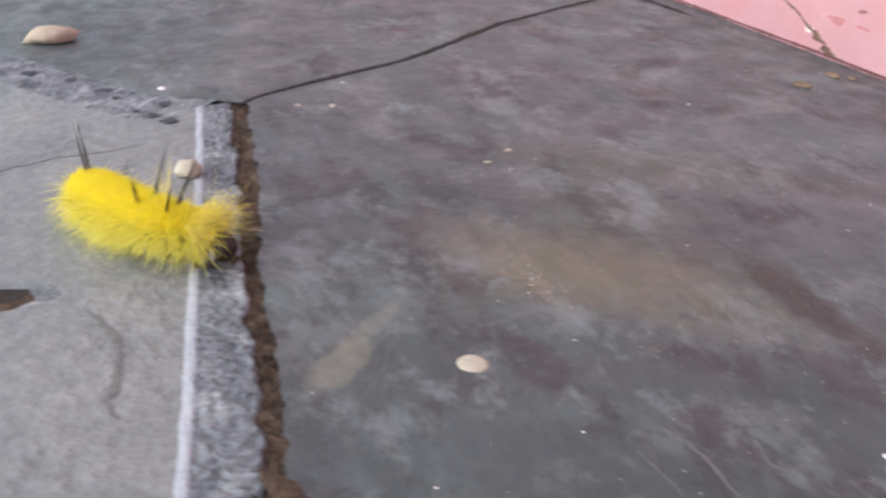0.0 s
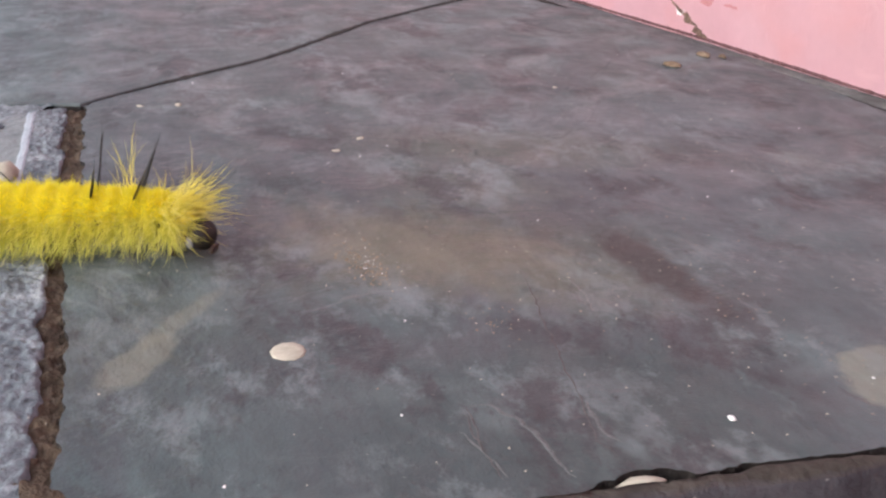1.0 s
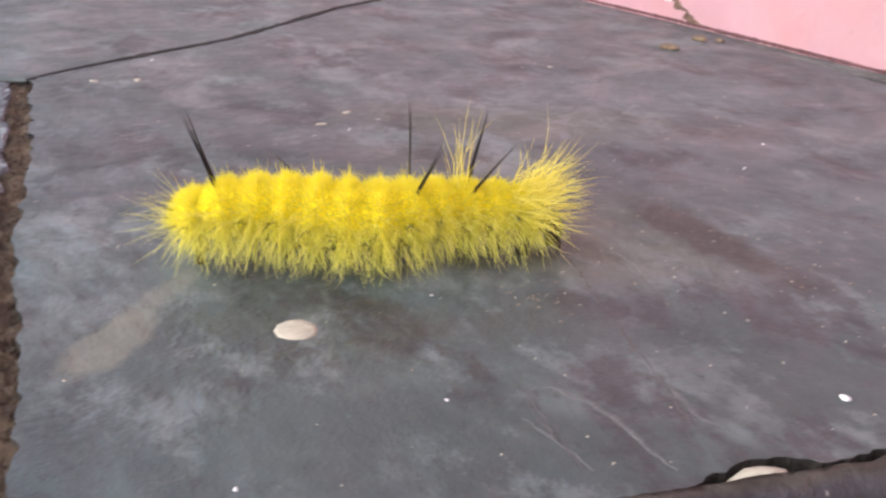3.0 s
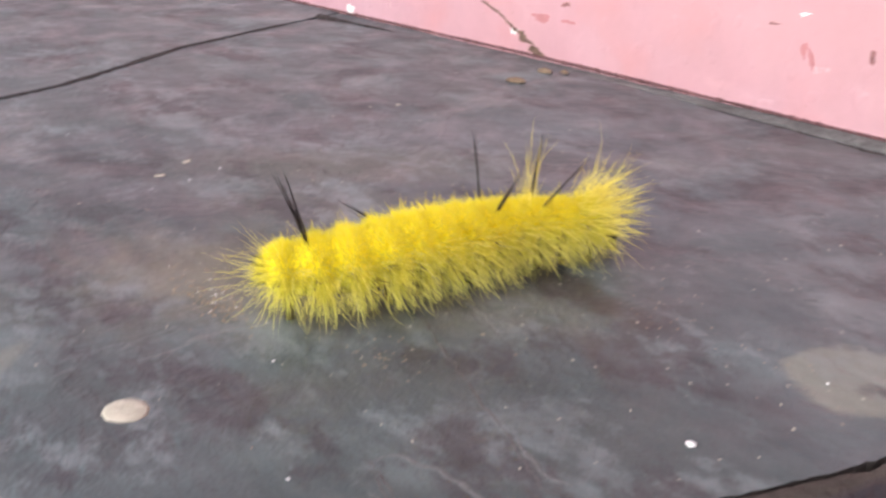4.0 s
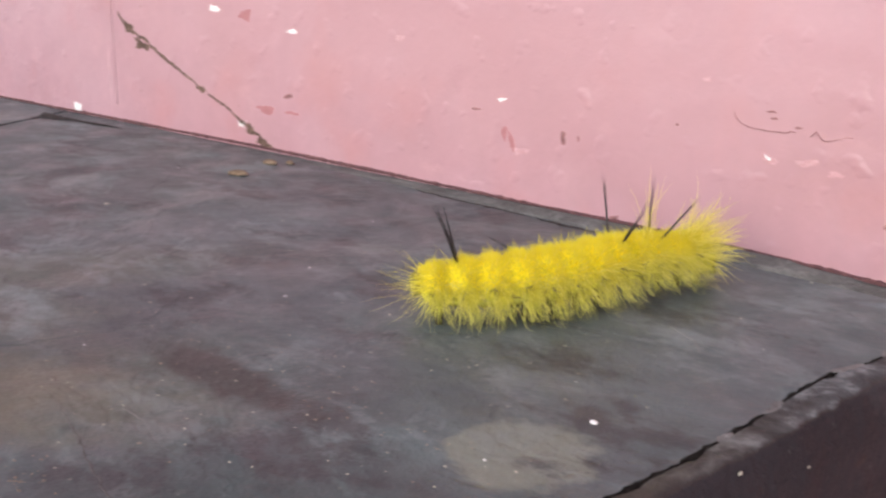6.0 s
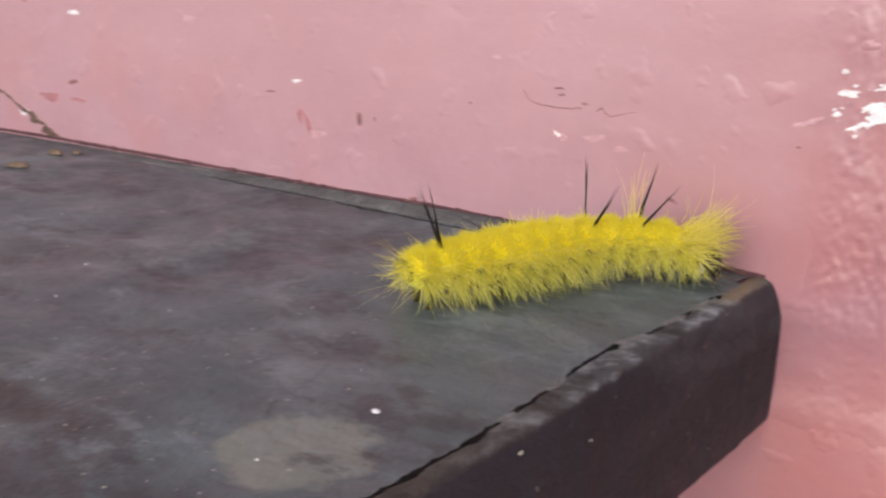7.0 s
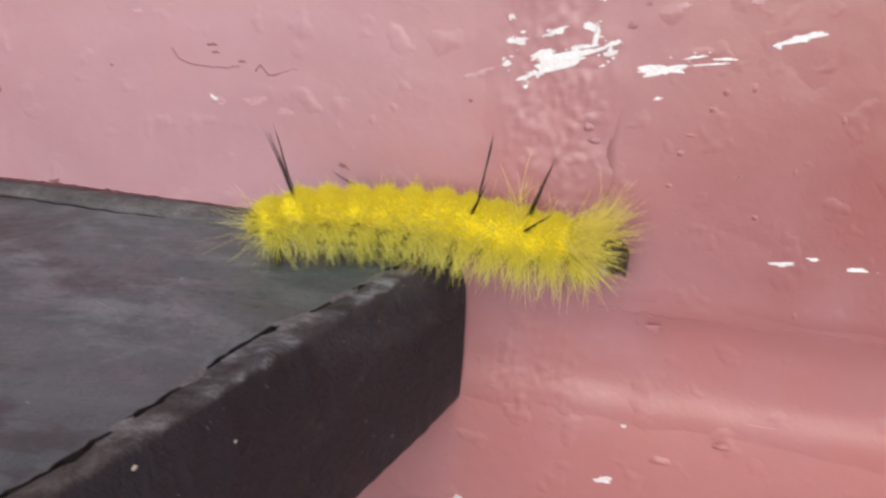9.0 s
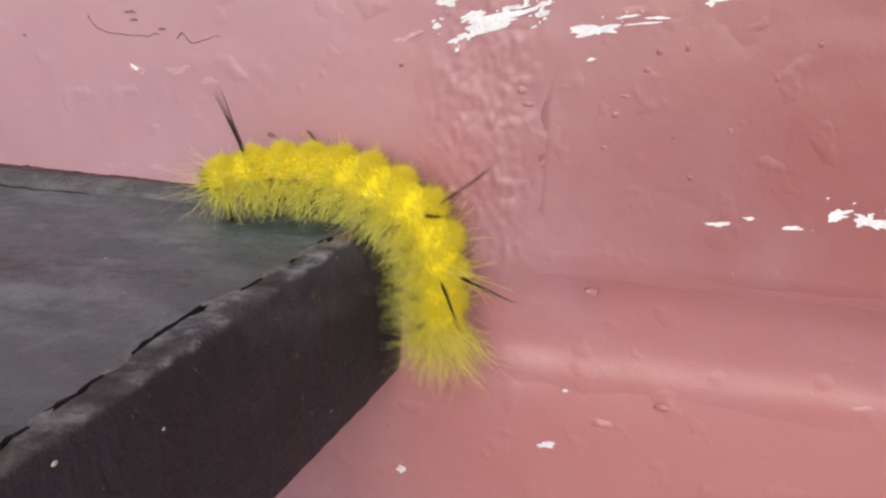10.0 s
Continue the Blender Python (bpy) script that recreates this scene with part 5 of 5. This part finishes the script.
lies(3.8, (-7.6, -121.1, 4.0), (-6.1, -113.9, 4.0), (-5.0, -105.7, 4.0), (-5.9, -95.4, 4.0), (-4.1, -84.6, 4.0))
lies(4, (-13.4, -115.5, 4.0), (-10.6, -108.0, 4.0), (-10.0, -98.0, 4.0), (-10.6, -85.3, 4.0), (-7.6, -72.7, 4.0))
lies(4.5, (-14.2, -100.0, 4.0), (-8.7, -92.1, 4.0), (-6.7, -81.7, 4.0), (-5.6, -68.5, 4.0), (-2.6, -55.1, 4.0))
lies(5, (-11.9, -84.4, 4.0), (-8.8, -76.3, 4.0), (-6.1, -66.8, 4.0), (-4.6, -53.2, 4.0), (-3.1, -38.3, 4.0))
lies(5.2, (-8.9, -84.8, 4.0), (-5.8, -76.9, 4.0), (-3.7, -67.2, 4.0), (-2.4, -54.5, 4.0), (-2.7, -38.4, 4.0))
lies(6.3, (-0.9, -47.6, 4.0), (5.1, -39.7, 4.0), (9.8, -29.4, 4.0), (14.1, -17.1, 4.0), (20.3, -4.8, 4.5))
lies(6.5, (6.6, -49.7, 4.0), (9.8, -38.8, 4.0), (14.0, -26.1, 4.0), (21.4, -17.3, 4.0), (30.4, -10.7, 4.0))
lies(7, (14.4, -40.1, 4.0), (19.1, -30.5, 4.0), (24.7, -17.9, 4.0), (32.7, -9.7, 4.0), (43.1, -6.4, 4.0))
lies(7.5, (19.7, -25.9, 4.0), (25.9, -16.8, 4.0), (33.5, -8.1, 4.0), (42.6, -4.8, 4.8), (54.2, -4.8, 6.0))
lies(8, (25.9, -21.8, 4.0), (32.2, -13.2, 4.0), (39.8, -4.8, 4.4), (49.8, -4.8, 5.5), (59.0, -4.8, 10.2), back=(0.0, -0.3, 0.95))
lies(8.2, (24.6, -17.5, 4.0), (32.0, -9.8, 4.0), (41.1, -4.8, 4.2), (51.6, -4.8, 5.4), (60.1, -4.8, 9.8), back=(0, -0.3, 0.95))
lies(8.5, (26.5, -18.9, 4.0), (33.6, -8.9, 4.0), (43.6, -4.8, 4.4), (54.6, -4.8, 5.5), (66.5, -4.8, 8.1), back=(0.05, -0.4, 0.9))
lies(8.8, (28.1, -16.2, 4.0), (35.7, -10.0, 4.0), (44.5, -4.8, 4.5), (55.6, -4.8, 3.0), (66.7, -4.8, 2.4), back=(0.1, -0.55, 0.83))
lies(9, (28.7, -16.7, 4.0), (36.7, -11.1, 4.0), (46.4, -5.9, 4.0), (57.6, -4.8, 3.3), (69.5, -4.8, 3.2), back=(0.15, -0.5, 0.85))
lies(9.3, (27.4, -11.6, 4.0), (35.5, -4.8, 4.1), (47.4, -4.8, 3.9), (58.8, -4.8, 1.5), (70.2, -4.8, 5.3), back=(0.2, -0.45, 0.87))
lies(9.5, (27.7, -12.1, 4.0), (36.5, -6.3, 4.0), (47.5, -4.8, 4.1), (59.5, -4.8, 2.0), (73.0, -4.8, 3.2), back=(0.3, -0.55, 0.8))
lies(9.6, (27.5, -11.7, 4.0), (36.5, -6.0, 4.0), (47.6, -4.8, 3.9), (59.2, -4.8, 1.5), (72.0, -4.8, 2.4), back=(0.33, -0.55, 0.77))
lies(9.7, (27.3, -11.2, 4.0), (36.5, -5.6, 4.0), (47.9, -4.8, 2.9), (58.7, -4.8, -3.3), (67.1, -4.8, -11.6), back=(0.62, -0.62, 0.45))
lies(9.9, (27.9, -11.4, 4.0), (36.2, -5.7, 4.0), (47.5, -4.8, 2.9), (55.5, -4.8, -4.0), (58.6, -4.8, -18.5), back=(0.78, -0.62, 0.2))
lies(10, (27.8, -8.7, 4.0), (37.2, -4.8, 4.3), (48.1, -4.8, 3.6), (54.5, -4.8, -1.4), (56.1, -4.8, -16.8), back=(0.8, -0.62, 0.15))


def spine_at(t):
    times = [s[0] for s in SPINES]
    k = max(0, min(len(times) - 2, int(np.searchsorted(times, t, side="right")) - 1))
    (t0, p0, b0), (t1, p1, b1) = SPINES[k], SPINES[k + 1]
    pa = SPINES[k - 1] if k > 0 else (2 * t0 - t1, 2 * p0 - p1, b0)
    pb = SPINES[k + 2] if k + 2 < len(times) else (2 * t1 - t0, 2 * p1 - p0, b1)
    h, f = t1 - t0, (t - t0) / (t1 - t0)
    m0, m1 = (p1 - pa[1]) / (t1 - pa[0]) * h, (pb[1] - p0) / (pb[0] - t0) * h
    pts = (2 * f**3 - 3 * f**2 + 1) * p0 + (f**3 - 2 * f**2 + f) * m0 + (3 * f**2 - 2 * f**3) * p1 + (f**3 - f**2) * m1
    return pts, (1 - f) * b0 + f * b1


def smooth_line(pts, count=60):
    """A Catmull-Rom line through five points, in even steps of its length."""
    ext = np.vstack([2 * pts[0] - pts[1], pts, 2 * pts[-1] - pts[-2]])
    out = []
    for k in range(1, len(ext) - 2):
        for f in np.linspace(0, 1, 24, endpoint=False):
            a, b, c, d = ext[k - 1 : k + 3]
            out.append(0.5 * (2 * b + (c - a) * f + (2 * a - 5 * b + 4 * c - d) * f**2 + (3 * b - a - 3 * c + d) * f**3))
    out = np.array(out + [pts[-1]])
    cum = np.concatenate(([0], np.cumsum(np.linalg.norm(np.diff(out, axis=0), axis=1))))
    s = np.linspace(0, cum[-1], count)
    return np.stack([np.interp(s, cum, out[:, k]) for k in range(3)], 1)


PLACES = [0.045 + 0.845 * i / 11 for i in range(12)] + [0.985]
# The head stretches out and tucks back under its hair, and dips: time, mm ahead, mm up.
REACH = [(0, 0.9, -1.1), (0.3, 0.4, -1.1), (0.5, -0.5, -1.3), (1, 0.3, -1.2), (1.5, 0.9, -1.1), (2, 0.5, -1.2), (2.5, -0.9, -1.5), (4, -1.6, -1.2), (6.5, -1.8, -1.2), (7.5, -1.2, -0.8), (8, -0.5, -0.5), (8.5, -0.3, -0.5), (9, 0.0, -0.6), (9.6, 0.0, -0.6), (10, -1.6, -1.0)]


def body_poses(t):
    """World poses of the twelve segments and the head at t."""
    pts, back = spine_at(t)
    line = smooth_line(pts)
    ahead, dip = (float(np.interp(t, [row[0] for row in REACH], [row[c] for row in REACH])) for c in (1, 2))
    out = []
    for i, f in enumerate(PLACES):
        k = f * (len(line) - 1)
        at = np.array([np.interp(k, range(len(line)), line[:, c]) for c in range(3)])
        lo, hi = max(0, int(k) - 4), min(len(line) - 1, int(k) + 5)
        way = Vector(line[hi] - line[lo]).normalized()
        fore = min(1.0, max(0.0, (f - 0.42) / 0.3))
        fore = fore * fore * (3 - 2 * fore)
        up = Vector((1 - fore) * np.array([0, 0, 1.0]) + fore * back)
        left = up.cross(way).normalized()
        up = way.cross(left).normalized()
        # a slow wave lifts the body a little as it runs from tail to head
        lift = 0.55 * max(0.0, math.sin(2 * math.pi * (1.15 * t - 1.0 * f))) * (1 if 0 < i < 11 else 0.2)
        at = at + np.array(up) * (0.45 + lift if i < 12 else dip) + np.array(way) * (0.0 if i < 12 else ahead)
        m = Matrix((way, left, up)).transposed().to_4x4()
        m.translation = Vector(at * MM)
        out.append(m)
    return out


def motions():
    times = [0.1 * k for k in range(101)]
    poses = {t: body_poses(t) for t in times}
    base = {}
    for t in times:
        m = poses[t][5].copy()
        m.translation = m.translation - 0.0045 * (m.to_3x3() @ Vector((0, 0, 1)))
        base[t] = m
    walk(caterpillar, [(t, base[t]) for t in times])
    for i, ob in enumerate(segments + [head]):
        walk(ob, [(t, base[t].inverted() @ poses[t][i]) for t in times])


motions()
